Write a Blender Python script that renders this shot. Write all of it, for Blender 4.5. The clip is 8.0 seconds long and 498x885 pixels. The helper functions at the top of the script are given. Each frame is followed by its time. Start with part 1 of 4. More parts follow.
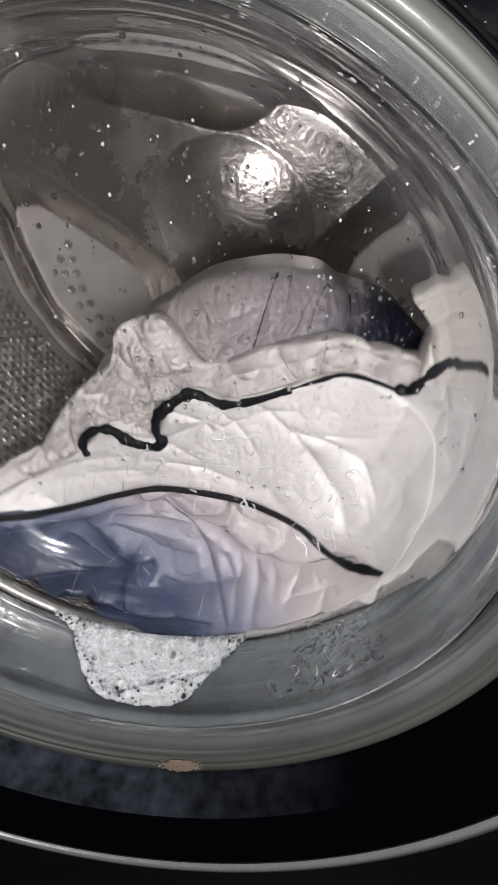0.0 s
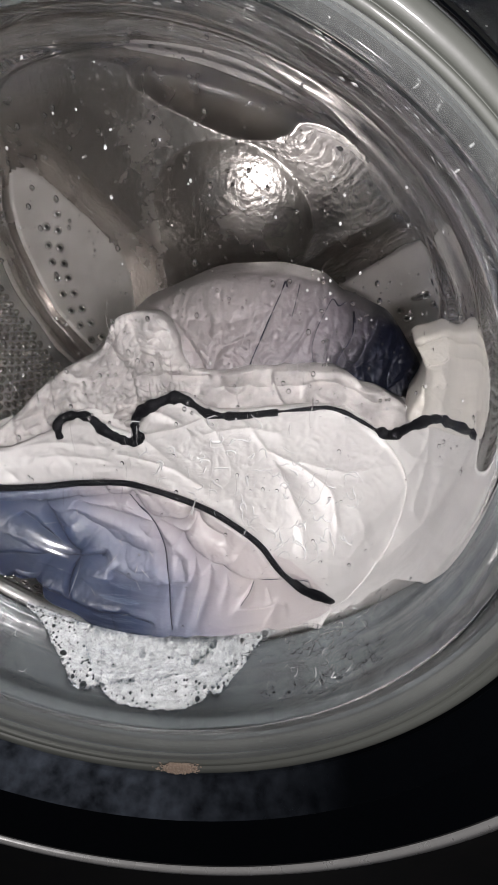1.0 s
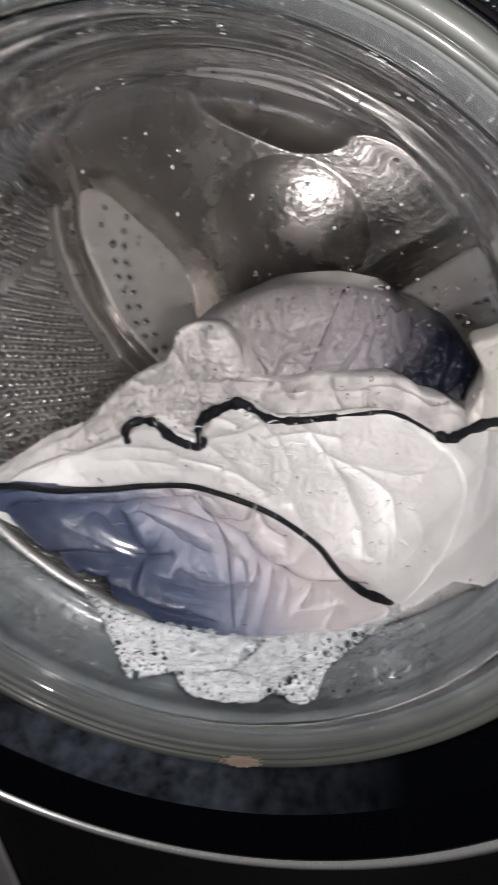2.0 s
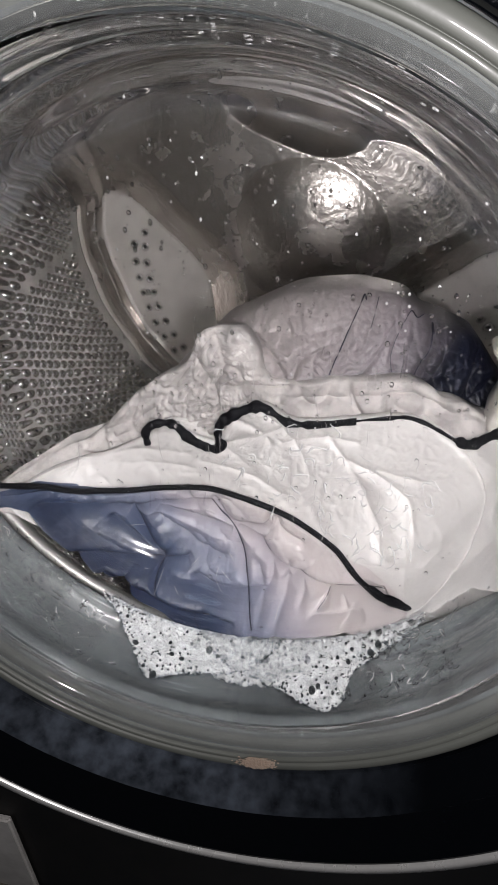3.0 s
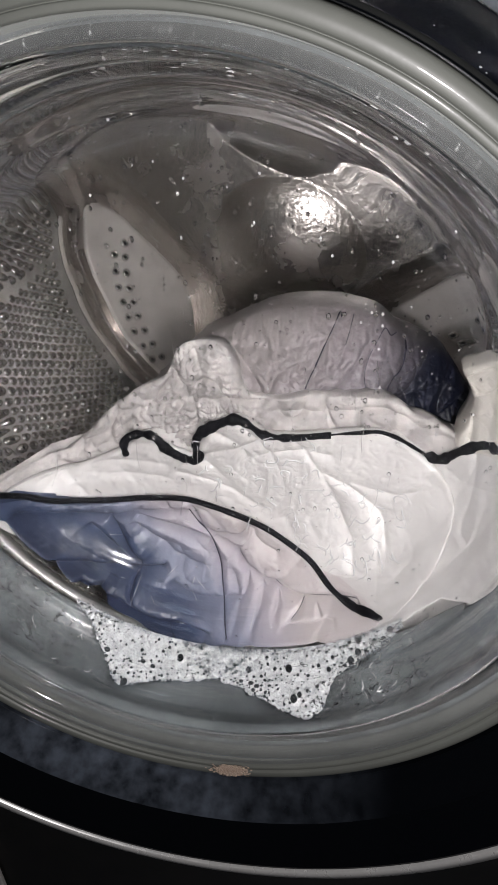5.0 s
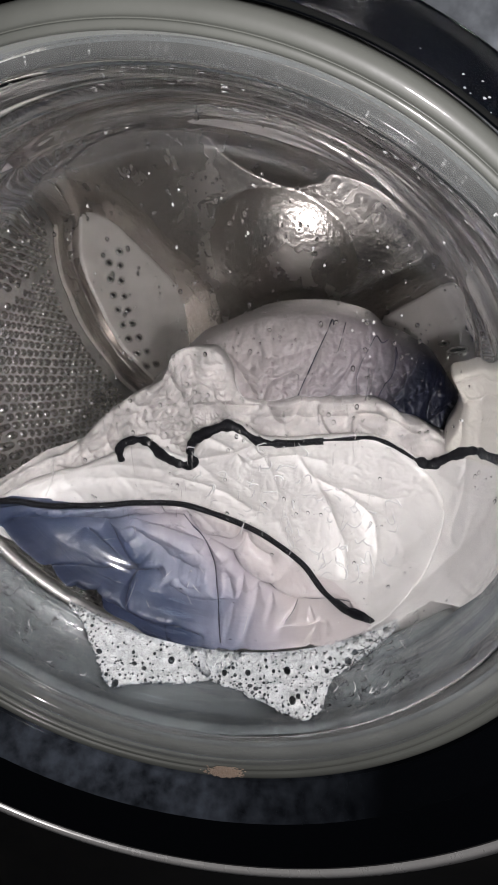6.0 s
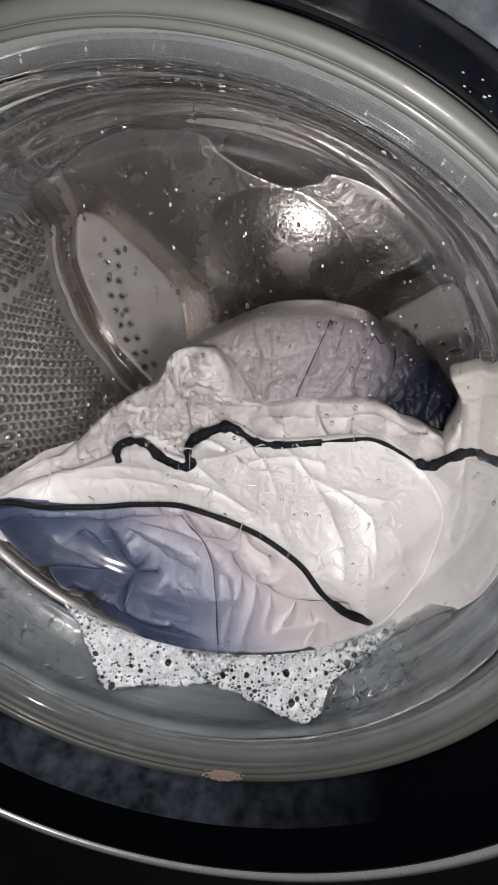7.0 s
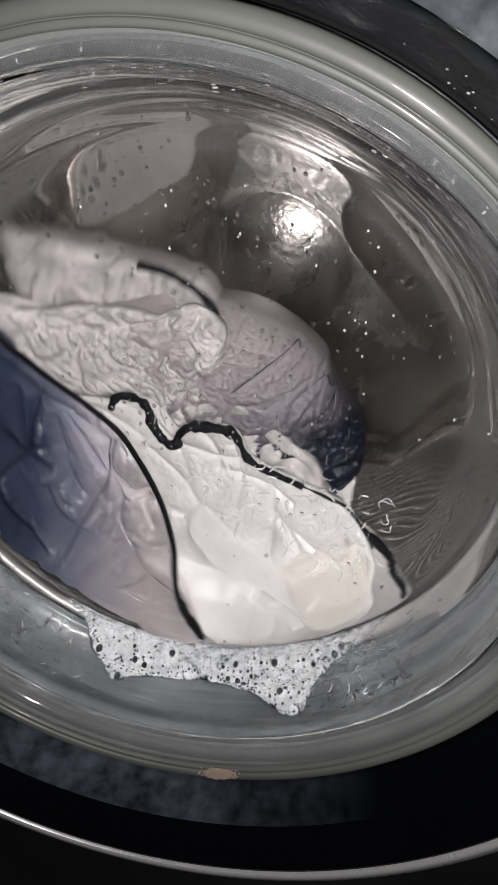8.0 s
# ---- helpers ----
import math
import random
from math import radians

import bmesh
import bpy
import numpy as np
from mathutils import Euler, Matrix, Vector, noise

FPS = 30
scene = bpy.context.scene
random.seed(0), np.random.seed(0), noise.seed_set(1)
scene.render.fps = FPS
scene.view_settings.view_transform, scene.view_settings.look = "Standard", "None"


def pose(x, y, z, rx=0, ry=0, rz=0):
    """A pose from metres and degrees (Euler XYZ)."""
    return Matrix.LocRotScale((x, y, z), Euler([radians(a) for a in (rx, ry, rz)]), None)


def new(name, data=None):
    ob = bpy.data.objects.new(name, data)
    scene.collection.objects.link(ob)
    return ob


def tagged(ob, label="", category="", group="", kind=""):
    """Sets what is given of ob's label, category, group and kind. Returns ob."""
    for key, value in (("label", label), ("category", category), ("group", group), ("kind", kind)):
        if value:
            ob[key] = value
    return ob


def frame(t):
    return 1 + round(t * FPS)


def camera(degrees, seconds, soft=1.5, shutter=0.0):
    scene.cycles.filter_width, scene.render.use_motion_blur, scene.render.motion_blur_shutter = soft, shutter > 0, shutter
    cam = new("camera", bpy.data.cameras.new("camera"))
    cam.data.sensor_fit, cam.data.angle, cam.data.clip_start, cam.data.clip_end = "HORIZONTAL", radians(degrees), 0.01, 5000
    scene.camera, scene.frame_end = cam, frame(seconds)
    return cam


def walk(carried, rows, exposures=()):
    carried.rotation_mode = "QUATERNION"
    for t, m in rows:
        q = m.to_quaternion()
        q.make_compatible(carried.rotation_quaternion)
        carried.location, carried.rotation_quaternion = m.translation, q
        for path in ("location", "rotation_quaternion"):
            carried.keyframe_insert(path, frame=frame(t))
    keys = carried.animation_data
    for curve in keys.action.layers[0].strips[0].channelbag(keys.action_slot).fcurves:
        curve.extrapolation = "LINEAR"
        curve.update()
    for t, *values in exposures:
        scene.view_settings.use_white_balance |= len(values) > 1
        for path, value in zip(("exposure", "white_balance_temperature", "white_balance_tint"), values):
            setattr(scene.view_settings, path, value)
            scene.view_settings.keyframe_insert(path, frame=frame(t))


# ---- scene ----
cam = camera(41.47, 8.0, soft=0.9, shutter=0.4)
AX = 0.45  # height of the drum's axis over the floor
walk(cam, [
    (0, pose(0.0678, -0.1671, 0.5906, 55.935, -1.052, 6.338)),
    (0.5, pose(0.0651, -0.1681, 0.5866, 56.472, -1.248, 6.142)),
    (1, pose(0.0660, -0.1699, 0.5892, 56.597, -1.407, 6.041)),
    (1.5, pose(0.0653, -0.1736, 0.5888, 56.974, -1.640, 5.524)),
    (1.7, pose(0.0653, -0.1740, 0.5888, 56.974, -1.600, 5.560)),
    (1.8, pose(0.0654, -0.1745, 0.5892, 57.048, -1.266, 6.079)),
    (1.9, pose(0.0659, -0.1779, 0.5907, 57.324, 0.138, 8.159)),
    (2, pose(0.0663, -0.1808, 0.5923, 57.501, 1.414, 10.221)),
    (2.1, pose(0.0668, -0.1838, 0.5932, 57.803, 2.571, 11.765)),
    (2.2, pose(0.0669, -0.1849, 0.5937, 57.895, 3.039, 12.459)),
    (2.7, pose(0.0655, -0.1825, 0.5955, 57.550, 2.100, 12.100)),
    (3.5, pose(0.0640, -0.1793, 0.5974, 57.034, 1.150, 11.164)),
    (4, pose(0.0655, -0.1811, 0.5999, 57.370, 0.873, 10.588)),
    (4.5, pose(0.0655, -0.1836, 0.6013, 57.648, 0.582, 10.706)),
    (5, pose(0.0655, -0.1848, 0.6029, 57.782, 0.007, 10.371)),
    (6.5, pose(0.0662, -0.1915, 0.6056, 58.554, -0.298, 9.734)),
    (7, pose(0.0660, -0.1882, 0.6047, 58.436, -0.362, 9.741)),
    (7.5, pose(0.0660, -0.1872, 0.6049, 58.230, -0.364, 9.839)),
    (8, pose(0.0693, -0.1925, 0.6020, 59.171, -0.266, 9.712)),
])

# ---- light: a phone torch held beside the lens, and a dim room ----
world = bpy.data.worlds.new("world")
scene.world = world
world.use_nodes = True
world.node_tree.nodes["Background"].inputs[0].default_value = (0.35, 0.42, 0.55, 1)
world.node_tree.nodes["Background"].inputs[1].default_value = 0.004
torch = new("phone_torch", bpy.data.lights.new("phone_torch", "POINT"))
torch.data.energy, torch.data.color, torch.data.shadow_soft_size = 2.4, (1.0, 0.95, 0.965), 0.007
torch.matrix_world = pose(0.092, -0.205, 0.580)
scene.view_settings.exposure = 0.0


# ---- materials ----
def material(name, color, rough=0.5, metal=0.0, color2=None, scale=60.0, bump=0.0, bump_scale=200.0, rough2=None, stretch=(1, 1, 1), **more):
    m = bpy.data.materials.new(name)
    m.use_nodes = True
    n, l = m.node_tree.nodes, m.node_tree.links
    b = n["Principled BSDF"]
    b.inputs["Base Color"].default_value = (*color, 1)
    b.inputs["Roughness"].default_value, b.inputs["Metallic"].default_value = rough, metal
    for key, value in more.items():
        b.inputs[key.replace("_", " ")].default_value = value
    tc, mp = n.new("ShaderNodeTexCoord"), n.new("ShaderNodeMapping")
    mp.inputs["Scale"].default_value = stretch
    l.new(tc.outputs["Object"], mp.inputs["Vector"])
    if color2 or rough2 is not None:
        t = n.new("ShaderNodeTexNoise")
        t.inputs["Scale"].default_value, t.inputs["Detail"].default_value, t.inputs["Roughness"].default_value = scale, 8, 0.6
        l.new(mp.outputs[0], t.inputs["Vector"])
        r = n.new("ShaderNodeMapRange")
        r.inputs[1].default_value, r.inputs[2].default_value = 0.35, 0.65
        l.new(t.outputs[0], r.inputs[0])
        if color2:
            x = n.new("ShaderNodeMix")
            x.data_type = "RGBA"
            x.inputs[6].default_value, x.inputs[7].default_value = (*color, 1), (*color2, 1)
            l.new(r.outputs[0], x.inputs[0]), l.new(x.outputs[2], b.inputs["Base Color"])
        if rough2 is not None:
            x = n.new("ShaderNodeMapRange")
            x.inputs[3].default_value, x.inputs[4].default_value = rough, rough2
            l.new(r.outputs[0], x.inputs[0]), l.new(x.outputs[0], b.inputs["Roughness"])
    if bump:
        t, u = n.new("ShaderNodeTexNoise"), n.new("ShaderNodeBump")
        t.inputs["Scale"].default_value, t.inputs["Detail"].default_value = bump_scale, 6
        u.inputs["Strength"].default_value, u.inputs["Distance"].default_value = bump, 0.001
        l.new(mp.outputs[0], t.inputs["Vector"]), l.new(t.outputs[0], u.inputs["Height"]), l.new(u.outputs[0], b.inputs["Normal"]), l.new(u.outputs[0], b.inputs["Coat Normal"])
    return m


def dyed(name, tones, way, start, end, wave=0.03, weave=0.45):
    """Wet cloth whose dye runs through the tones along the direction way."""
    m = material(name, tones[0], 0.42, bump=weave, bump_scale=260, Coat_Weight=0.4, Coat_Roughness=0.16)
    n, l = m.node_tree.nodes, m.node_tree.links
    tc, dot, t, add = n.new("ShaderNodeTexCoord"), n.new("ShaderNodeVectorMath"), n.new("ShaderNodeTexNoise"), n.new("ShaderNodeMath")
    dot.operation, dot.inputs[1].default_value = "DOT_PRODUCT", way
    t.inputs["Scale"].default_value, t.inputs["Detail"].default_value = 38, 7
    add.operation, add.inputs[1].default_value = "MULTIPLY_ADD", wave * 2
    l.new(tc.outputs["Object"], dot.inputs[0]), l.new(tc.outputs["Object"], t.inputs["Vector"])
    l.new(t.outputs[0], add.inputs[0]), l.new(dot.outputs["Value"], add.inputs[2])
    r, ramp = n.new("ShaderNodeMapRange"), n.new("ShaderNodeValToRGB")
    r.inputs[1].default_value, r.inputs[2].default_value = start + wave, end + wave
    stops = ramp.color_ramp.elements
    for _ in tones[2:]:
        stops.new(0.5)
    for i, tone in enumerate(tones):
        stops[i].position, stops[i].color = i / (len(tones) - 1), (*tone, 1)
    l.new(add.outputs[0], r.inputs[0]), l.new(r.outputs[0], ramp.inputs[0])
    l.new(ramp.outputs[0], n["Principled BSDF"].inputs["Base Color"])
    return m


M_STEEL = material("stainless_steel", (0.75, 0.70, 0.66), 0.17, 1.0, (0.62, 0.575, 0.545), 22, 0.55, 190, rough2=0.31)
M_DIMPLE = material("punched_steel", (0.88, 0.86, 0.84), 0.20, 1.0)
M_STEEL_WALL = material("perforated_steel", (0.72, 0.70, 0.68), 0.32, 0.66, (0.54, 0.53, 0.52), 40, 0.12, 300, rough2=0.46)
M_HOLE = material("hole_dark", (0.01, 0.01, 0.01), 0.6)
M_GLASS = material("door_glass", (0.965, 0.98, 0.972), 0.0, Transmission_Weight=1.0, IOR=1.5, Coat_Weight=0.45, Coat_Roughness=0.10)
M_NECK = material("neck_glass", (0.80, 0.84, 0.82), 0.06, color2=(0.62, 0.66, 0.64), scale=25, Transmission_Weight=0.80, IOR=1.06, bump=0.2, bump_scale=50, Coat_Weight=0.8, Coat_Roughness=0.06)
M_WATER = material("water", (1, 1, 1), 0.04, Transmission_Weight=1.0, IOR=1.33)


def sheen_painted(name, sheen, scale, z0, z1, x0, x1):
    """Black gloss plastic with a painted-in reflection that fades in from height z0 to z1 and from x0 to x1."""
    m = material(name, (0.002, 0.0025, 0.0035), 0.07, bump=0.03, bump_scale=300)
    n, l = m.node_tree.nodes, m.node_tree.links
    tc, a, c, mul, r, x, xyz, fade, mul2 = (n.new("ShaderNode" + k) for k in ("TexCoord", "TexNoise", "TexNoise", "Math", "MapRange", "Mix", "SeparateXYZ", "MapRange", "Math"))
    a.inputs["Scale"].default_value, c.inputs["Scale"].default_value, x.data_type = scale, 130, "RGBA"
    a.inputs["Detail"].default_value, c.inputs["Detail"].default_value = 5, 8
    mul.operation = mul2.operation = "MULTIPLY"
    l.new(tc.outputs["Object"], a.inputs["Vector"]), l.new(tc.outputs["Object"], c.inputs["Vector"]), l.new(tc.outputs["Object"], xyz.inputs[0])
    l.new(a.outputs[0], mul.inputs[0]), l.new(c.outputs[0], mul.inputs[1]), l.new(mul.outputs[0], r.inputs[0])
    r.inputs[1].default_value, r.inputs[2].default_value = 0.10, 0.44
    fade.inputs[1].default_value, fade.inputs[2].default_value = z0, z1
    side, both = n.new("ShaderNodeMapRange"), n.new("ShaderNodeMath")
    side.inputs[1].default_value, side.inputs[2].default_value, both.operation = x0, x1, "MULTIPLY"
    l.new(xyz.outputs[0], side.inputs[0]), l.new(side.outputs[0], both.inputs[0]), l.new(fade.outputs[0], both.inputs[1])
    l.new(xyz.outputs[2], fade.inputs[0]), l.new(r.outputs[0], mul2.inputs[0]), l.new(both.outputs[0], mul2.inputs[1])
    x.inputs[6].default_value, x.inputs[7].default_value = (0.002, 0.0025, 0.0035, 1), (*sheen, 1)
    l.new(mul2.outputs[0], x.inputs[0]), l.new(x.outputs[2], n["Principled BSDF"].inputs["Base Color"])
    return m


# Bluish sheen below left and grey sheen above right: room reflections as blotchy colour.
M_BEVEL_SHEEN = sheen_painted("black_plastic_with_painted_sheen", (0.100, 0.118, 0.148), 22, 0.48, 0.36, 0.10, -0.02)
M_BLACK = sheen_painted("black_gloss_plastic", (0.15, 0.165, 0.18), 26, 0.57, 0.60, 0.03, 0.07)
M_CHROME = material("satin_silver_paint", (0.72, 0.72, 0.70), 0.2, 0.45, (0.60, 0.60, 0.58), 90, rough2=0.34)
M_FRONT = material("graphite_paint", (0.006, 0.006, 0.006), 0.5, color2=(0.012, 0.011, 0.010), scale=30, bump=0.05)
M_RUBBER = material("grey_rubber", (0.060, 0.068, 0.073), 0.35, color2=(0.185, 0.205, 0.213), scale=24, rough2=0.2, bump=0.5, bump_scale=80, Coat_Weight=1.0, Coat_Roughness=0.08)
M_SEAT = material("pale_grey_plastic", (0.17, 0.175, 0.16), 0.4, color2=(0.12, 0.125, 0.115), scale=20, bump=0.03)
M_WHITE = material("wet_white_cloth", (0.70, 0.678, 0.662), 0.42, color2=(0.56, 0.540, 0.532), scale=34, bump=0.5, bump_scale=240, Coat_Weight=0.35, Coat_Roughness=0.18)
M_FOLD = material("soaked_white_cloth", (0.60, 0.568, 0.55), 0.45, color2=(0.35, 0.328, 0.322), scale=75, bump=0.9, bump_scale=260, Coat_Weight=0.4, Coat_Roughness=0.15)
M_CREAM = material("wet_cream_cloth", (0.70, 0.66, 0.60), 0.45, color2=(0.6, 0.57, 0.53), scale=22, bump=0.3, bump_scale=800, Coat_Weight=0.25, Coat_Roughness=0.25)
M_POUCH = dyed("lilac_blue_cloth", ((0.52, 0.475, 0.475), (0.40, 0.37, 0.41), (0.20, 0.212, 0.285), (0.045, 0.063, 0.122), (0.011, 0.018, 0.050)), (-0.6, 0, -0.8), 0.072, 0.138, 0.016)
M_BUNDLE = dyed("lilac_navy_cloth", ((0.37, 0.335, 0.33), (0.33, 0.295, 0.297), (0.285, 0.252, 0.262), (0.205, 0.182, 0.200), (0.006, 0.008, 0.022)), (1, 0, -0.75), -0.030, 0.108, 0.005, 0.8)
M_CORD = material("black_piping", (0.004, 0.004, 0.007), 0.6, bump=0.6, bump_scale=1500, Specular_IOR_Level=0.25)
M_SEAM_CREASE = material("thread_and_crease_shade", (0.018, 0.018, 0.035), 0.7, Specular_IOR_Level=0.2)
M_FOAM = material("soap_foam", (0.78, 0.79, 0.80), 0.25, color2=(0.50, 0.52, 0.53), scale=150, Transmission_Weight=0.06, IOR=1.2, bump=0.7, bump_scale=1100)
M_RIM = material("frosted_rim", (0.180, 0.190, 0.170), 0.5, color2=(0.132, 0.139, 0.124), scale=9, rough2=0.38, bump=0.25, bump_scale=60, Coat_Weight=0.2, Coat_Roughness=0.1)
M_FIELD = material("matt_steel", (0.78, 0.74, 0.71), 0.44, 0.45, (0.62, 0.585, 0.56), 40, 0.2, 300, rough2=0.56)
# White body puts the torch's glints in drops and water edges into the colour.
M_GLINT_WATER = material("glint_water", (1, 1, 1), 0.18, Transmission_Weight=0.55, IOR=1.33)
M_BUBBLE = material("bubble_film", (0.9, 0.92, 0.95), 0.03, Transmission_Weight=1.0, IOR=1.18)
M_STAIN = material("limescale", (0.50, 0.36, 0.27), 0.8, color2=(0.62, 0.50, 0.40), scale=900, bump=0.5, bump_scale=1200)
M_FLAP = material("ivory_plastic", (0.84, 0.82, 0.78), 0.4, color2=(0.55, 0.53, 0.5), scale=25, bump=0.05)
M_WALL = material("wall_paint", (0.30, 0.33, 0.37), 0.8, color2=(0.25, 0.28, 0.32), scale=3, bump=0.2, bump_scale=60)
M_FLOOR = material("floor_tile", (0.13, 0.14, 0.155), 0.4, color2=(0.08, 0.088, 0.10), scale=14, bump=0.1, bump_scale=50)
M_ADDED_LAMP = material("added_lamp_glow", (0.8, 0.85, 0.9), 0.5, Emission_Strength=0.35, Emission_Color=(0.75, 0.86, 1.0, 1))

# ---- mesh helpers ----
BASE = {}


def thing(name, base, label, category, **more):
    ob = new(name)
    ob.location = base
    BASE[ob] = Vector(base)
    return tagged(ob, label, category, **more)


def mesh_of(name, bm, mat, origin, smooth=True):
    bmesh.ops.translate(bm, verts=bm.verts, vec=-Vector(origin))
    me = bpy.data.meshes.new(name)
    bm.to_mesh(me)
    bm.free()
    me.materials.append(mat)
    me.polygons.foreach_set("use_smooth", [smooth] * len(me.polygons))
    return me


def solo(name, bm, mat, origin, smooth=True):
    """A thing that is one mesh; bm is in world metres."""
    ob = new(name, mesh_of(name, bm, mat, origin, smooth))
    ob.location = origin
    BASE[ob] = Vector(origin)
    return ob


def part(name, bm, mat, parent, label="", smooth=True, origin=None):
    """One mesh under a thing or part; bm is in world metres."""
    o = BASE[parent] if origin is None else Vector(origin)
    ob = new(name, mesh_of(name, bm, mat, o, smooth))
    ob.parent = parent
    ob.location = o - BASE[parent]
    BASE[ob] = o
    return tagged(ob, label)


def spline(pts, n, closed=False):
    """Catmull-Rom through pts, n samples to a span."""
    p = [Vector(q) for q in pts]
    out, k = [], len(p)
    for i in range(k if closed else k - 1):
        a, b, c, d = (p[(i + j) % k] if closed else p[min(max(i + j, 0), k - 1)] for j in (-1, 0, 1, 2))
        for s in range(n):
            t = s / n
            out.append(0.5 * (2 * b + (c - a) * t + (2 * a - 5 * b + 4 * c - d) * t * t + (3 * b - a - 3 * c + d) * t ** 3))
    if not closed:
        out.append(p[-1])
    return out


def revolve(profile, seg=128, closed=False):
    """Turns (r, y) pairs round the drum's axis."""
    bm = bmesh.new()
    rings = []
    for r, y in profile:
        if r < 1e-6:
            rings.append([bm.verts.new((0, y, AX))])
        else:
            rings.append([bm.verts.new((r * math.sin(2 * math.pi * k / seg), y, AX + r * math.cos(2 * math.pi * k / seg))) for k in range(seg)])
    pairs = list(zip(rings, rings[1:])) + ([(rings[-1], rings[0])] if closed else [])
    for a, b in pairs:
        for k in range(seg):
            j = (k + 1) % seg
            q = [a[k % len(a)], a[j % len(a)], b[j % len(b)], b[k % len(b)]]
            q = list(dict.fromkeys(q))
            if len(q) > 2:
                bm.faces.new(q)
    bmesh.ops.recalc_face_normals(bm, faces=bm.faces)
    return bm


def box(lo, hi, bevel=0.0):
    bm = bmesh.new()
    bmesh.ops.create_cube(bm, size=1)
    for v in bm.verts:
        v.co = Vector([(a + b) / 2 + c * (b - a) for a, b, c in zip(lo, hi, v.co)])
    if bevel:
        bmesh.ops.bevel(bm, geom=bm.edges, offset=bevel, segments=3, affect="EDGES")
    return bm


def tube(path, radius, sides=8, flat=1.0, taper=0.0, rough=0.0):
    """A cord along 3D points."""
    bm = bmesh.new()
    rings, n = [], len(path)
    for i, p in enumerate(path):
        d = (path[min(i + 1, n - 1)] - path[max(i - 1, 0)]).normalized()
        u = d.cross(Vector((0, 1, 0))).normalized()
        w = u.cross(d)
        s = radius * (1 - taper * (2 * i / (n - 1) - 1) ** 4) * (1 + rough * noise.noise(p * 250))
        rings.append([bm.verts.new(p + (u * math.cos(a) + w * math.sin(a) * flat) * s) for a in (2 * math.pi * k / sides for k in range(sides))])
    for a, b in zip(rings, rings[1:]):
        for k in range(sides):
            bm.faces.new((a[k], a[(k + 1) % sides], b[(k + 1) % sides], b[k]))
    bm.faces.new(rings[0]), bm.faces.new(rings[-1])
    bmesh.ops.recalc_face_normals(bm, faces=bm.faces)
    return bm


# the outer side of the bowl-shaped door glass, as (r, y)
OUTER = [(0, 0.112), (0.06, 0.110), (0.095, 0.104), (0.118, 0.094), (0.132, 0.080), (0.143, 0.060), (0.149, 0.040), (0.153, 0.020), (0.155, 0.010)]


def bowl_y(r):
    if r >= 0.155:
        return 0.010
    for (a, ya), (b, yb) in zip(OUTER, OUTER[1:]):
        if r <= b:
            return ya + (yb - ya) * (r - a) / (b - a)


def bowl_r(y):
    for (a, ya), (b, yb) in zip(OUTER, OUTER[1:]):
        if y >= yb:
            return a + (b - a) * (ya - y) / (ya - yb)
    return 0.155


def on_bowl(x, z, off):
    return Vector((x, bowl_y(math.hypot(x, z)) + off, AX + z))


# ---- room ----
def room():
    tagged(solo("floor", box((-1.3, -1.7, -0.1), (1.3, 0.7, 0)), M_FLOOR, (0, 0, 0), False), kind="structure")
    tagged(solo("ceiling", box((-1.3, -1.7, 2.4), (1.3, 0.7, 2.5)), M_WALL, (0, 0, 2.4), False), kind="structure")
    for name, lo, hi in (("wall_north", (-1.3, 0.7, 0), (1.3, 0.8, 2.4)), ("wall_south", (-1.3, -1.8, 0), (1.3, -1.7, 2.4)),
                         ("wall_east", (1.3, -1.8, 0), (1.4, 0.8, 2.4)), ("wall_west", (-1.4, -1.8, 0), (-1.3, 0.8, 2.4))):
        tagged(solo(name, box(lo, hi), M_WALL, lo, False), kind="structure")
    # glow added out of view, to give the black plastic a bluish reflection
    lamp = thing("added_ceiling_lamp", (0.1, -0.8, 2.4), "unseen round ceiling lamp, added as a dim bluish glow", "lamp")
    bm = bmesh.new()
    bmesh.ops.create_uvsphere(bm, u_segments=32, v_segments=12, radius=0.22)
    for v in bm.verts:
        v.co = Vector((0.1 + v.co.x, -0.8 + v.co.y, 2.385 + v.co.z * 0.3))
    part("diffuser", bm, M_ADDED_LAMP, lamp)


room()

# ---- washing machine ----
machine = thing("washing_machine", (0, 0.3, 0), "black front-loading washing machine with a chrome-rimmed glass door", "washing machine")


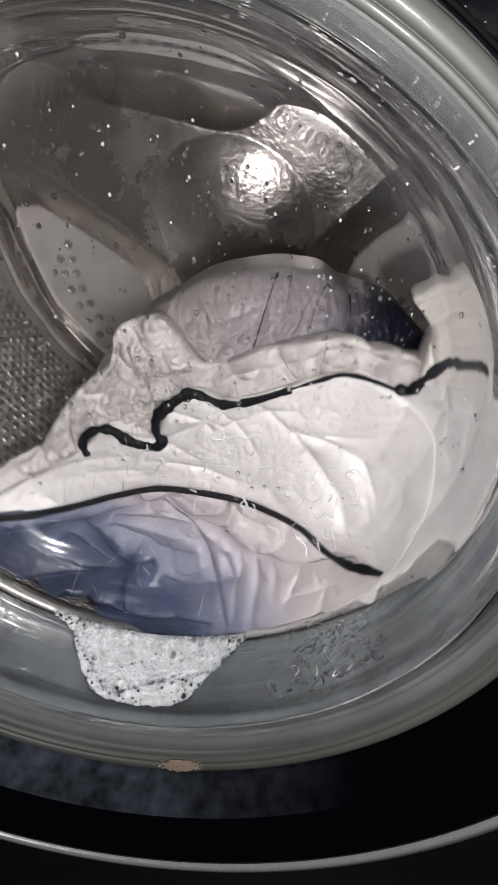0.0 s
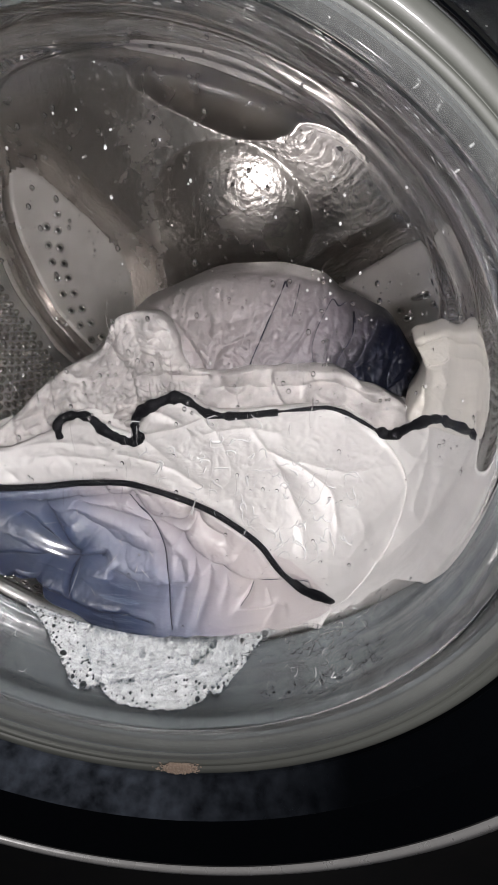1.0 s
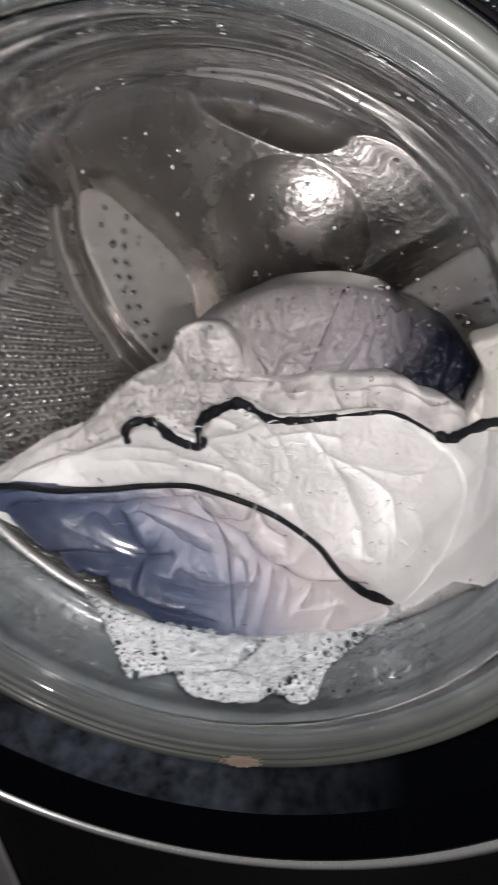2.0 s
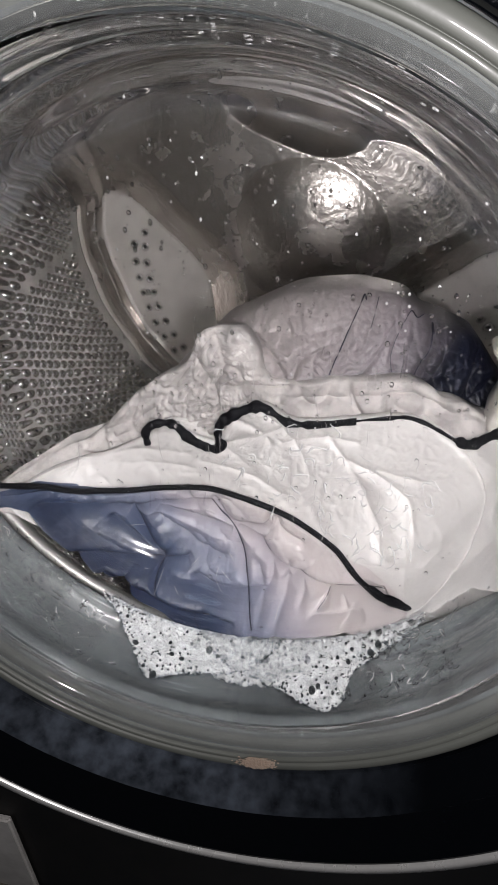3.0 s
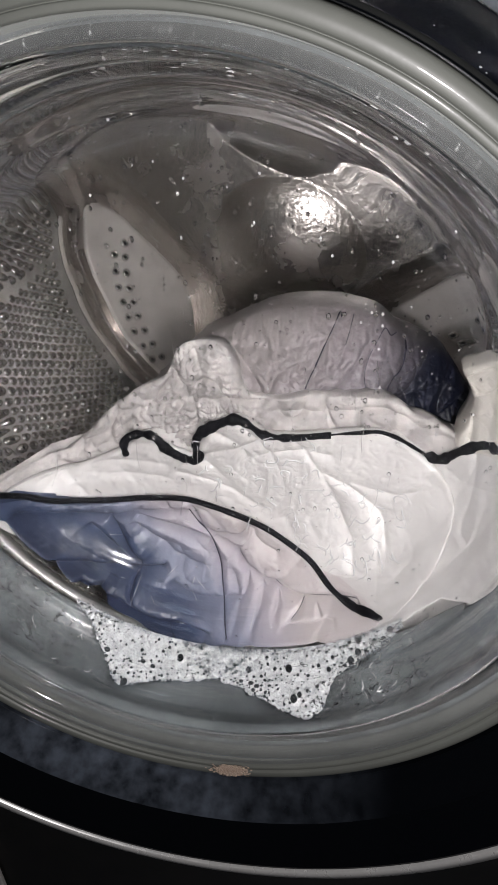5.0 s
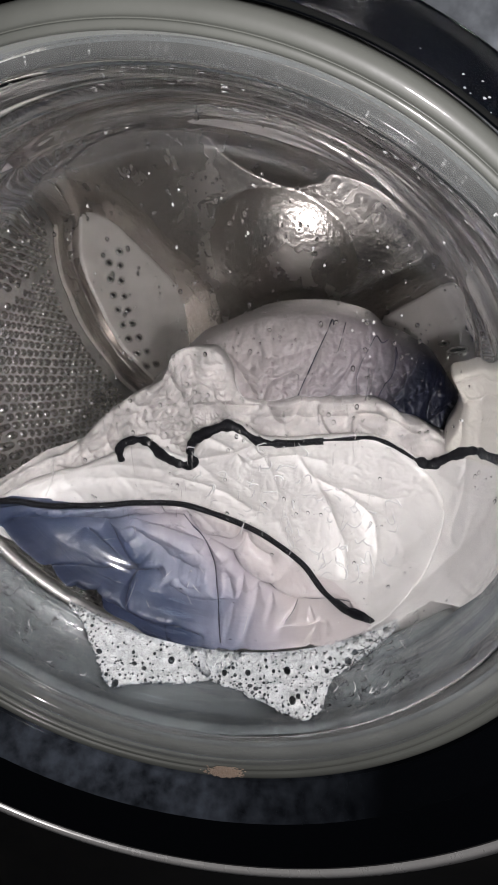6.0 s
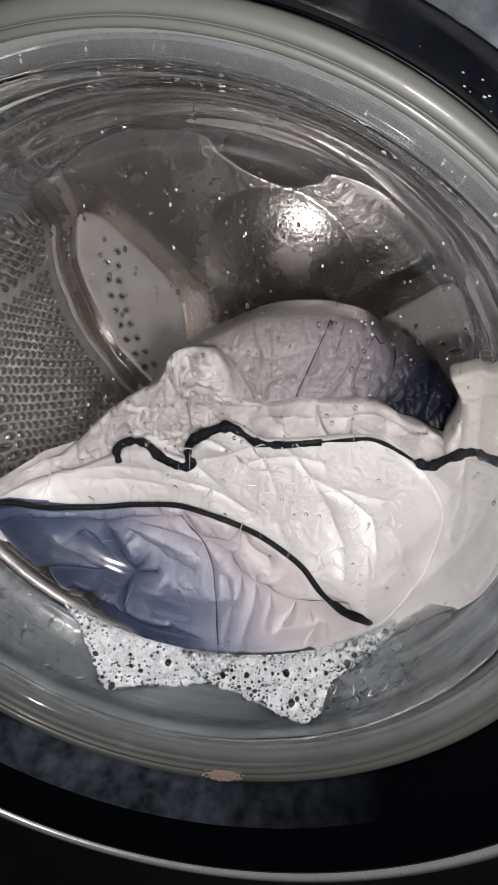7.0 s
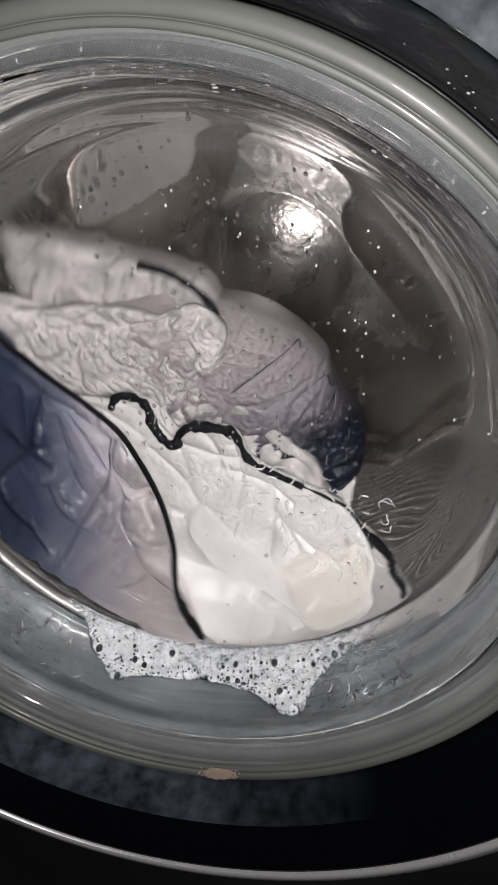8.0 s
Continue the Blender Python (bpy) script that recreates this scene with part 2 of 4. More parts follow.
def cabinet():
    bm = bmesh.new()
    seg, hole = 96, 0.176
    front, back, square = [], [], []
    for k in range(seg):
        a = 2 * math.pi * (k + 0.5) / seg
        s, c = math.sin(a), math.cos(a)
        f = min(0.3 / abs(s) if abs(s) > 1e-6 else 9, (0.40 if c > 0 else 0.43) / abs(c) if abs(c) > 1e-6 else 9)
        front.append(bm.verts.new((hole * s, 0.015, AX + hole * c)))
        back.append(bm.verts.new((hole * s, 0.035, AX + hole * c)))
        square.append(bm.verts.new((f * s, 0.015, AX + f * c)))
    for k in range(seg):
        j = (k + 1) % seg
        bm.faces.new((front[k], front[j], square[j], square[k]))
        bm.faces.new((front[k], front[j], back[j], back[k]))
    bmesh.ops.recalc_face_normals(bm, faces=bm.faces)
    part("front_panel", bm, M_FRONT, machine, smooth=False)
    for name, lo, hi in (("side_panel", (-0.3, 0.016, 0.02), (-0.28, 0.6, 0.85)), ("side_panel", (0.28, 0.016, 0.02), (0.3, 0.6, 0.85)),
                         ("top_panel", (-0.3, 0.016, 0.851), (0.3, 0.6, 0.87)), ("back_panel", (-0.279, 0.58, 0.02), (0.279, 0.6, 0.85)),
                         ("plinth", (-0.279, 0.04, 0.0), (0.279, 0.57, 0.02))):
        part(name, box(lo, hi), M_FRONT, machine, smooth=False)
    flap = part("filter_flap", box((-0.285, 0.010, 0.046), (-0.150, 0.0145, 0.154), 0.0015), M_FLAP, machine, "ivory plastic drain filter flap", smooth=False)
    part("finger_strip", box((-0.262, 0.0085, 0.051), (-0.163, 0.0098, 0.058), 0.0005), material("taupe_plastic", (0.2, 0.18, 0.15), 0.5), flap, smooth=False)


def gasket():
    prof = spline([(0.1750, 0.016), (0.1640, 0.014), (0.1575, 0.0145), (0.1552, 0.0200), (0.1580, 0.0260), (0.1610, 0.036), (0.1590, 0.048),
                   (0.1535, 0.0565), (0.1508, 0.0590), (0.1515, 0.0615), (0.1600, 0.0630), (0.1700, 0.066), (0.1740, 0.075), (0.1650, 0.084)], 5)
    g = part("door_gasket", revolve([tuple(p) for p in [q.to_2d() for q in prof]], 160), M_RUBBER, machine, "grey rubber door gasket, wet")
    # water inlet nozzle clipped into the top of the gasket
    bm = box((-0.013, 0.030, AX + 0.1555), (0.013, 0.044, AX + 0.166), 0.0012)
    low = box((-0.013, 0.046, AX + 0.1505), (0.013, 0.056, AX + 0.160), 0.0012)
    me = bpy.data.meshes.new("step")
    low.to_mesh(me)
    low.free()
    bm.from_mesh(me)
    bmesh.ops.rotate(bm, verts=bm.verts, cent=(0, 0, AX), matrix=Matrix.Rotation(radians(-22), 3, "Y"))
    part("inlet_nozzle", bm, M_FLAP, g, "pale grey plastic nozzle", smooth=False)


def door():
    ring = spline([(0.1782, -0.0150), (0.1870, -0.0205), (0.1960, -0.0262)], 8)
    d = part("door", revolve([(p.x, p.y) for p in ring] + [(0.1960, -0.0240), (0.1790, -0.0120)], 192), M_BLACK, machine, "black high-gloss door ring")
    bevel = spline([(0.1668, 0.0140), (0.1666, 0.0010), (0.1674, -0.0012), (0.1720, -0.0072), (0.1774, -0.0143), (0.1781, -0.0149)], 6)
    part("inner_bevel", revolve([(p.x, p.y) for p in bevel], 192), M_BEVEL_SHEEN, d, "black glossy bevel with a bluish reflection painted on")
    trim = [(0.1961, -0.0255), (0.1963, -0.0274), (0.1972, -0.0283), (0.1990, -0.0281), (0.2030, -0.0268), (0.2043, -0.0255), (0.2048, -0.0220), (0.2048, 0.0145)]
    part("chrome_trim", revolve(trim, 192), M_CHROME, d, "thin satin silver trim")
    part("glass_seat", revolve([(0.1560, 0.0112), (0.1580, 0.0108), (0.1662, 0.0108), (0.1662, 0.0136), (0.1600, 0.0138)], 160), M_SEAT, d, "pale grey plastic ring")
    neck = spline([(0.1500, 0.0125), (0.1496, 0.0095), (0.1504, 0.0060), (0.1522, 0.0036), (0.1548, 0.0022), (0.1568, 0.0018)], 6)
    part("glass_neck", revolve([(p.x, p.y) for p in neck], 192), M_NECK, d, "clear glass neck that runs into the rim").visible_shadow = False
    rim = spline([(0.1568, 0.0018), (0.1574, 0.0004), (0.1590, 0.0002), (0.1596, 0.0009), (0.1605, -0.0004), (0.1630, -0.0006), (0.1652, 0.0006), (0.1660, 0.0030), (0.1660, 0.0100)], 5)
    part("glass_rim", revolve([(p.x, p.y) for p in rim], 192), M_RIM, d, "greenish grey frosted rim of the glass")
    inner = [(0, 0.107), (0.058, 0.105), (0.092, 0.099), (0.113, 0.090), (0.127, 0.077), (0.138, 0.058), (0.1415, 0.046), (0.1445, 0.040),
             (0.1455, 0.028), (0.1480, 0.022), (0.1490, 0.0130)]
    outer = [(0.1542, 0.0130)] + [q for q in reversed(OUTER[:-1])]
    prof = []
    for p in spline(inner, 14):  # pressed rings run round the side wall
        w = 0.00080 * max(0, math.sin(math.pi * min(max((p.y - 0.004) / 0.092, 0), 1)))
        prof.append((max(p.x + w * math.sin(p.y * 330), 0.0), p.y))
    prof += [(max(p.x, 0.0), p.y) for p in spline(outer, 6)]
    prof[0], prof[-1] = (0, 0.107), (0, 0.112)
    bm = revolve(prof, 192)
    for v in bm.verts:  # drawn glass is never quite even
        r = math.hypot(v.co.x, v.co.z - AX)
        if 0.05 < r < 0.15:
            v.co.y += (0.00010 + 0.00045 * min(max((r - 0.112) / 0.015, 0), 1)) * noise.noise(v.co * 60)
    glass = part("glass_bowl", bm, M_GLASS, d, "clear bowl-shaped door glass, wet inside")
    glass.visible_shadow = False
    # a crusty limescale stain on the flange
    bm = bmesh.new()
    rng = random.Random(4)
    for _ in range(1500):
        a, r = rng.gauss(0.142, 0.022), 0.1588 + rng.gauss(0, 0.0018)
        r = min(max(r, 0.1545), 0.1635)
        s = rng.uniform(0.00015, 0.00055)
        bmesh.ops.create_icosphere(bm, subdivisions=1, radius=s, matrix=Matrix.Translation((r * math.sin(a), -0.0012, AX - r * math.cos(a))) @ Matrix.Diagonal((1.4, 0.5, 0.8, 1)))
    part("limescale_stain", bm, M_STAIN, d, "rusty brown limescale stain")
    # water drops on the upper part of the bevel, white to show as glints
    bm, rng = bmesh.new(), random.Random(8)
    for _ in range(9):
        a, r = radians(rng.gauss(30, 2.2)), rng.uniform(0.1685, 0.1745)
        spot = Vector((r * math.sin(a), -0.0012 - (r - 0.1674) * 1.3, AX + r * math.cos(a)))
        bmesh.ops.create_icosphere(bm, subdivisions=2, radius=rng.uniform(0.00015, 0.00042), matrix=Matrix.Translation(spot) @ Matrix.Diagonal((1.5, 0.7, 0.9, 1)))
    part("water_drops", bm, M_GLINT_WATER, d, "water drops")
    return d, glass


cabinet()
gasket()
door_ring, glass_bowl = door()

DRUM_R, BACK = 0.228, 0.400


def back_depth(x, z):
    """Pressed relief of the drum's rear wall: three recessed fields round a triangular boss."""
    r = math.hypot(x, z)

    def ramp(a, b, v):
        t = min(max((v - a) / (b - a), 0), 1)
        return 0.75 * t + 0.25 * t * t * (3 - 2 * t)
    y = BACK - 0.037
    for k in range(3):
        a = radians(205 + 120 * k)
        d, side = x * math.cos(a) + z * math.sin(a), -x * math.sin(a) + z * math.cos(a)
        inner, end = (d - 0.068 - 0.4 * math.sqrt(side * side + 2e-4) + 0.0057) * 0.93, 0.150 - abs(side)
        inner = -0.010 * math.log(math.exp(-inner / 0.010) + math.exp(-end / 0.010))  # rounded corners
        y += 0.037 * ramp(0, 0.043, inner)
    y -= 0.0100 * max(0, 1 - (r / 0.066) ** 2)  # domed boss
    y -= 0.010 * ramp(0.197, 0.203, r) * ramp(0.224, 0.212, r)
    return y


def drum():
    wall = [(0.1575, 0.0790), (0.1545, 0.0745), (0.1520, 0.0720), (0.1502, 0.0690), (0.1502, 0.0655), (0.1525, 0.0635), (0.1560, 0.0645), (0.1600, 0.0700), (0.1700, 0.085), (0.185, 0.098), (0.215, 0.112), (0.226, 0.122), (DRUM_R, 0.134), (DRUM_R, 0.250), (DRUM_R, BACK), (DRUM_R + 0.004, BACK + 0.004)]
    d = part("drum", revolve(wall, 128), M_STEEL_WALL, machine, "stainless steel drum with a perforated wall", origin=(0, 0, AX))
    bm = bmesh.new()
    rings = []
    for i in range(151):
        r = 0.2275 * i / 150
        if i == 0:
            rings.append([bm.verts.new((0, back_depth(0, 0), AX))])
            continue
        rings.append([bm.verts.new((r * math.sin(a), back_depth(r * math.sin(a), r * math.cos(a)), AX + r * math.cos(a))) for a in (2 * math.pi * k / 420 for k in range(420))])
    for a, b in zip(rings, rings[1:]):
        for k in range(420):
            j = (k + 1) % 420
            bm.faces.new(list(dict.fromkeys((a[k % len(a)], a[j % len(a)], b[j], b[k]))))
    bmesh.ops.recalc_face_normals(bm, faces=bm.faces)
    back = part("drum_back", bm, M_STEEL, d, "pressed steel rear wall with three recessed fields")
    back.data.materials.append(M_FIELD)
    for f in back.data.polygons:
        if f.center.y > BACK - 0.0015:
            f.material_index = 1
    # vent holes in the recessed fields: a rolled rim round a dark disc
    rim = bmesh.new()
    prof = [(0.0042, 0.0), (0.0034, -0.0014), (0.0025, -0.0016), (0.0017, 0.0002)]
    rs = [[rim.verts.new((r * math.cos(a), y, r * math.sin(a))) for a in (2 * math.pi * k / 10 for k in range(10))] for r, y in prof]
    for a, b in zip(rs, rs[1:]):
        for k in range(10):
            rim.faces.new((a[k], a[(k + 1) % 10], b[(k + 1) % 10], b[k]))
    dark = rim.faces.new(rs[-1])
    dark.material_index = 1
    me = mesh_of("vent_hole", rim, M_DIMPLE, (0, 0, 0))
    me.materials.append(M_HOLE)
    for k in range(3):
        for row in range(20):
            off = -21 + 48 * row / 19 + (1.2 if row % 2 else 0)
            r = 0.166 + 0.00055 * (off + 21) + (0.0055 if row % 2 else -0.0055)
            a = radians(205 + 120 * k + off)
            x, z = r * math.cos(a), r * math.sin(a)
            h = new("vent_hole", me)
            h.parent = d
            h.location = (x, back_depth(x, z) - 0.0002, z)
    # dimples punched in the cylinder wall
    verts, faces, idx = [], [], []
    dim = [(0.0038, 0.0), (0.0027, 0.0022), (0.0021, 0.0021), (0.0017, -0.0001)]
    n_round, pitch = 160, 0.0088

    def dimple(c, inward, along, around):
        o = len(verts)
        for r, h in dim:
            for k in range(8):
                a = 2 * math.pi * k / 8
                verts.append(c + along * r * math.cos(a) + around * r * math.sin(a) + inward * h)
        for q in range(3):
            for k in range(8):
                j = (k + 1) % 8
                faces.append((o + q * 8 + k, o + q * 8 + j, o + q * 8 + 8 + j, o + q * 8 + 8 + k))
                idx.append(0)
        faces.append(tuple(o + 24 + k for k in range(8)))
        idx.append(1)

    near = []
    for k in range(n_round):
        for row in range(28):
            a = 2 * math.pi * (k + 0.5 * (row % 2)) / n_round
            y = 0.142 + row * pitch
            inward = Vector((-math.sin(a), 0, -math.cos(a)))
            c = Vector((0, y, 0)) - inward * (DRUM_R - 0.0003)
            if 104 <= k <= 117 and row >= 10:
                near.append((c, inward, Vector((0, 1, 0)), inward.cross(Vector((0, 1, 0)))))
            else:
                dimple(c, inward, Vector((0, 1, 0)), inward.cross(Vector((0, 1, 0))))
    me = bpy.data.meshes.new("dimples")
    me.from_pydata([tuple(v) for v in verts], [], faces)
    me.materials.append(M_DIMPLE), me.materials.append(M_HOLE)
    me.polygons.foreach_set("material_index", idx)
    me.polygons.foreach_set("use_smooth", [True] * len(faces))
    ob = tagged(new("dimples", me), kind="stuff")
    ob.parent = d
    verts, faces, idx = [], [], []
    dimple(Vector((0, 0, 0)), Vector((0, 0, 1)), Vector((0, 1, 0)), Vector((1, 0, 0)))
    one = bpy.data.meshes.new("dimple")
    one.from_pydata([tuple(v) for v in verts], [], faces)
    one.materials.append(M_DIMPLE), one.materials.append(M_HOLE)
    one.polygons.foreach_set("material_index", idx)
    one.polygons.foreach_set("use_smooth", [True] * len(faces))
    for c, inward, along, around in near[:240]:
        ob = new("dimple", one)
        ob.parent = d
        ob.matrix_local = Matrix.Translation(c) @ Matrix((around, along, inward)).transposed().to_4x4()
    return d


washing_drum = drum()


# ---- laundry ----
from mathutils.bvhtree import BVHTree

FRONT = {}


def fold(p, scale, seed, squash=(1, 1, 1)):
    q = Vector((p.x * squash[0], seed, p.z * squash[2])) * scale
    q += 0.6 * Vector((noise.noise(q * 0.5 + Vector((7, 0, 0))), 0, noise.noise(q * 0.5 + Vector((0, 9, 0)))))
    return 1 - abs(noise.noise(q)) * 2.2


def pinched(pts, lines):
    """How far each point is drawn in by the creases (path, depth, width) near it: a sharp valley between two swells."""
    p = np.array([(q.x, q.z) for q in pts])
    out = np.zeros(len(p))
    for path, depth, width in lines:
        near = np.full(len(p), 9.0)
        for a, b in zip(path, path[1:]):
            s, d = np.array((a.x, a.z)), np.array((b.x - a.x, b.z - a.z))
            t = np.clip((p - s) @ d / max(d @ d, 1e-12), 0, 1)
            near = np.minimum(near, np.hypot(*(p - s - t[:, None] * d).T))
        out = np.maximum(out, depth * np.exp(-near / width))
    return out


def cloth(name, mat, outline, centre, base, roll, wrinkle, thick=0.02, nr=70, span=24, seed=0.0, scale=38, squash=(1, 1, 1), fine=0.00025, fan=None, creases=()):
    """A heap of wet cloth: rounded at its outline, pressed flat or creased in front. base(x, z) is the depth of its front."""
    o = [Vector((p.x, 0, p.y)) for p in spline(outline, span, True)]
    c = Vector((centre[0], 0, centre[1]))
    bm = bmesh.new()
    rings = []
    crinkle, fine = fine, fine if callable(fine) else (lambda p: crinkle)
    lines = [([Vector((q.x, 0, q.y)) for q in spline(pts, 4)], depth, width) for pts, depth, width in creases]
    for i in range(nr + 1):
        u = (i / nr) ** 0.75
        if i == 0:
            pts = [c]
        else:
            pts = [c + (q - c) * u for q in o]
        ring = []
        pinch = pinched(pts, lines)
        for k, p in enumerate(pts):
            edge = (o[k] - c).length * (1 - u) if i else 1.0
            e = min(edge / roll, 1)
            y = base(p.x, p.z) + roll * 0.8 * (1 - math.sqrt(max(0, 1 - (1 - e) ** 2)))
            q = p
            if fan:  # folds spread in arcs round a point
                v = p - Vector((fan[0], 0, fan[1]))
                q = Vector((v.length, 0, math.atan2(v.z, v.x) * 0.03))
            f = fold(q, scale, seed, squash)
            g = fold(p + Vector((0.3, 0, 0.2)), scale * 1.9, seed + 3, squash)
            y += wrinkle * (max(0, f - 0.55) * 2.2) ** 2 + wrinkle * 0.5 * max(0, g - 0.4) + fine(p) * (1 - 3 * abs(noise.noise(p * 210 + Vector((seed, 0, 0)))) - abs(noise.noise(p * 420))) + pinch[k]
            ring.append(bm.verts.new((p.x, y, AX + p.z)))
        rings.append(ring)
    for s, dy in ((0.96, thick * 0.5), (0.82, thick), (0.65, thick), (0.45, thick), (0.25, thick)):
        ps = [c + (q - c) * s for q in o]
        rings.append([bm.verts.new((p.x, base(p.x, p.z) + roll * 0.8 + wrinkle * 1.5 + dy, AX + p.z)) for p in ps])
    for a, b in zip(rings, rings[1:]):
        n = len(b)
        for k in range(n):
            j = (k + 1) % n
            bm.faces.new(list(dict.fromkeys((a[k % len(a)], a[j % len(a)], b[j], b[k]))))
    bm.faces.new(rings[-1])
    bmesh.ops.recalc_face_normals(bm, faces=bm.faces)
    tree = BVHTree.FromBMesh(bm)
    ob = solo(name, bm, mat, (0, 0, AX))
    FRONT[ob] = (tree, base)
    return ob


def line(name, parent, pts, radius, mat, label="", step=12, seam_or_crease=False, **more):
    """A cord, or a dark line for seams and creases, that follows the front of its cloth."""
    path = []
    for p in spline(pts, step):
        tree, base = FRONT[parent]
        y = base(p.x, p.y) + 0.0012
        if seam_or_crease:
            hit = tree.ray_cast(Vector((p.x, -0.5, AX + p.y)), Vector((0, 1, 0)))[0]
            y = hit.y if hit else y
        path.append(Vector((p.x, y, AX + p.y)))
    for _ in range(2):
        path = [path[0]] + [(a + b * 2 + c) / 4 for a, b, c in zip(path, path[1:], path[2:])] + [path[-1]]
    return part(name, tube(path, radius, **more), mat, parent, label)


GLASS_GAP = 0.0025


def against_glass(gap, lean=0.0):
    return lambda x, z: bowl_y(math.hypot(x, z)) + gap + lean * max(0, z + 0.02)


POUCH_PIPING = [(-0.1380, -0.0510), (-0.1231, -0.0621), (-0.1106, -0.0702), (-0.0927, -0.0777), (-0.0717, -0.0796), (-0.0494, -0.0788), (-0.0260, -0.0778), (-0.0061, -0.0820), (0.0106, -0.0868),
                (0.0275, -0.0932), (0.0448, -0.1012), (0.0624, -0.1119), (0.0723, -0.1139), (0.0829, -0.1116), (0.0901, -0.1094)]
HEM = [(-0.1157, -0.0764), (-0.0999, -0.0837), (-0.0718, -0.0903), (-0.0527, -0.0890), (-0.0396, -0.0890), (-0.0262, -0.0876)]
MAIN_SEAM = [(-0.0245, -0.0874), (-0.0195, -0.0941), (-0.0106, -0.1023), (-0.0048, -0.1146), (-0.0001, -0.1292), (0.0036, -0.1376), (0.0065, -0.1432)]
LAP = [(-0.0072, -0.1013), (0.0050, -0.1070), (0.0141, -0.1169), (0.0320, -0.1215), (0.0473, -0.1222), (0.0632, -0.1180), (0.0785, -0.1128)]
TUCK = [(-0.0229, -0.0864), (-0.0142, -0.0977), (-0.0023, -0.1000), (0.0077, -0.0989), (0.0114, -0.0917)]
SLANT = [(-0.0702, -0.0897), (-0.0633, -0.1026), (-0.0556, -0.1125), (-0.0506, -0.1178)]
LOWER = [(-0.0801, -0.1167), (-0.0672, -0.1248), (-0.0509, -0.1326), (-0.0375, -0.1380), (-0.0212, -0.1405), (-0.0059, -0.1431)]
ACROSS = [(-0.0953, -0.1045), (-0.0821, -0.1100), (-0.0683, -0.1150), (-0.0531, -0.1186), (-0.0372, -0.1189)]
SHORT = [(-0.0494, -0.1180), (-0.0524, -0.1230), (-0.0527, -0.1281), (-0.0504, -0.1320)]
POUCH_CREASES = [(HEM, 0.0050, 0.0022), (MAIN_SEAM, 0.0040, 0.0026), (LAP, 0.0055, 0.0022), (TUCK, 0.0055, 0.0022), (SLANT, 0.0050, 0.0025), (LOWER, 0.0060, 0.0024), (ACROSS, 0.0050, 0.0026), (SHORT, 0.0045, 0.0020),
                 ([(-0.0395, -0.0796), (-0.0380, -0.0856), (-0.0331, -0.0884), (-0.0245, -0.0882)], 0.0045, 0.0018), ([(-0.0542, -0.0913), (-0.0393, -0.0954), (-0.0258, -0.0999), (-0.0123, -0.1025)], 0.0045, 0.0026),
                 ([(-0.0801, -0.0938), (-0.0705, -0.1025), (-0.0587, -0.1121), (-0.0518, -0.1165)], 0.0040, 0.0024), ([(-0.0295, -0.1266), (-0.0187, -0.1312), (-0.0066, -0.1326), (0.0113, -0.1302)], 0.0045, 0.0028),
                 ([(0.0141, -0.1169), (0.0145, -0.1250), (0.0115, -0.1313)], 0.0040, 0.0024), ([(0.0320, -0.1215), (0.0338, -0.1261), (0.0330, -0.1315)], 0.0045, 0.0018),
                 ([(0.0484, -0.1227), (0.0467, -0.1270), (0.0426, -0.1314)], 0.0045, 0.0020), ([(-0.0279, -0.1397), (-0.0231, -0.1434)], 0.0045, 0.0018), ([(0.0114, -0.0917), (0.0200, -0.1010), (0.0300, -0.1050)], 0.0030, 0.0026),
                 ([(0.0060, -0.1215), (0.0105, -0.1330), (0.0090, -0.1420)], 0.0040, 0.0030), ([(0.0230, -0.1180), (0.0235, -0.1300), (0.0200, -0.1400)], 0.0045, 0.0028), ([(0.0560, -0.1215), (0.0600, -0.1260), (0.0580, -0.1300)], 0.0040, 0.0018),
                 ([(0.0400, -0.1330), (0.0520, -0.1290), (0.0660, -0.1230)], 0.0040, 0.0022), ([(-0.0542, -0.0960), (-0.0400, -0.1060), (-0.0280, -0.1140), (-0.0160, -0.1180)], 0.0030, 0.0040)]
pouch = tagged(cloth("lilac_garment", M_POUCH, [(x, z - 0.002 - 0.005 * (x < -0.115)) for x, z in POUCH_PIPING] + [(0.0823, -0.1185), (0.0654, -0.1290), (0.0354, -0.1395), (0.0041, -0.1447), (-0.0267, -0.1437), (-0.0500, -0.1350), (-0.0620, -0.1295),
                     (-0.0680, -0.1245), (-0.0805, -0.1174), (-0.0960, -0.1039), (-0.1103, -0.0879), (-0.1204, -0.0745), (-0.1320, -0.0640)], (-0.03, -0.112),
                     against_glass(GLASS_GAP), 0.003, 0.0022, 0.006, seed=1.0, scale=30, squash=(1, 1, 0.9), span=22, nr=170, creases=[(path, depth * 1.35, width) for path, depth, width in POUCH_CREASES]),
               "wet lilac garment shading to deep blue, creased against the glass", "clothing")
line("piping", pouch, POUCH_PIPING, 0.0017, M_CORD, "black corded piping", rough=0.15)
line("piping_end", pouch, [(0.0690, -0.1135), (0.0770, -0.1128), (0.0850, -0.1108), (0.0915, -0.1086)], 0.0031, M_CORD, "frayed black end of the piping", rough=0.5, taper=0.7, flat=0.5)
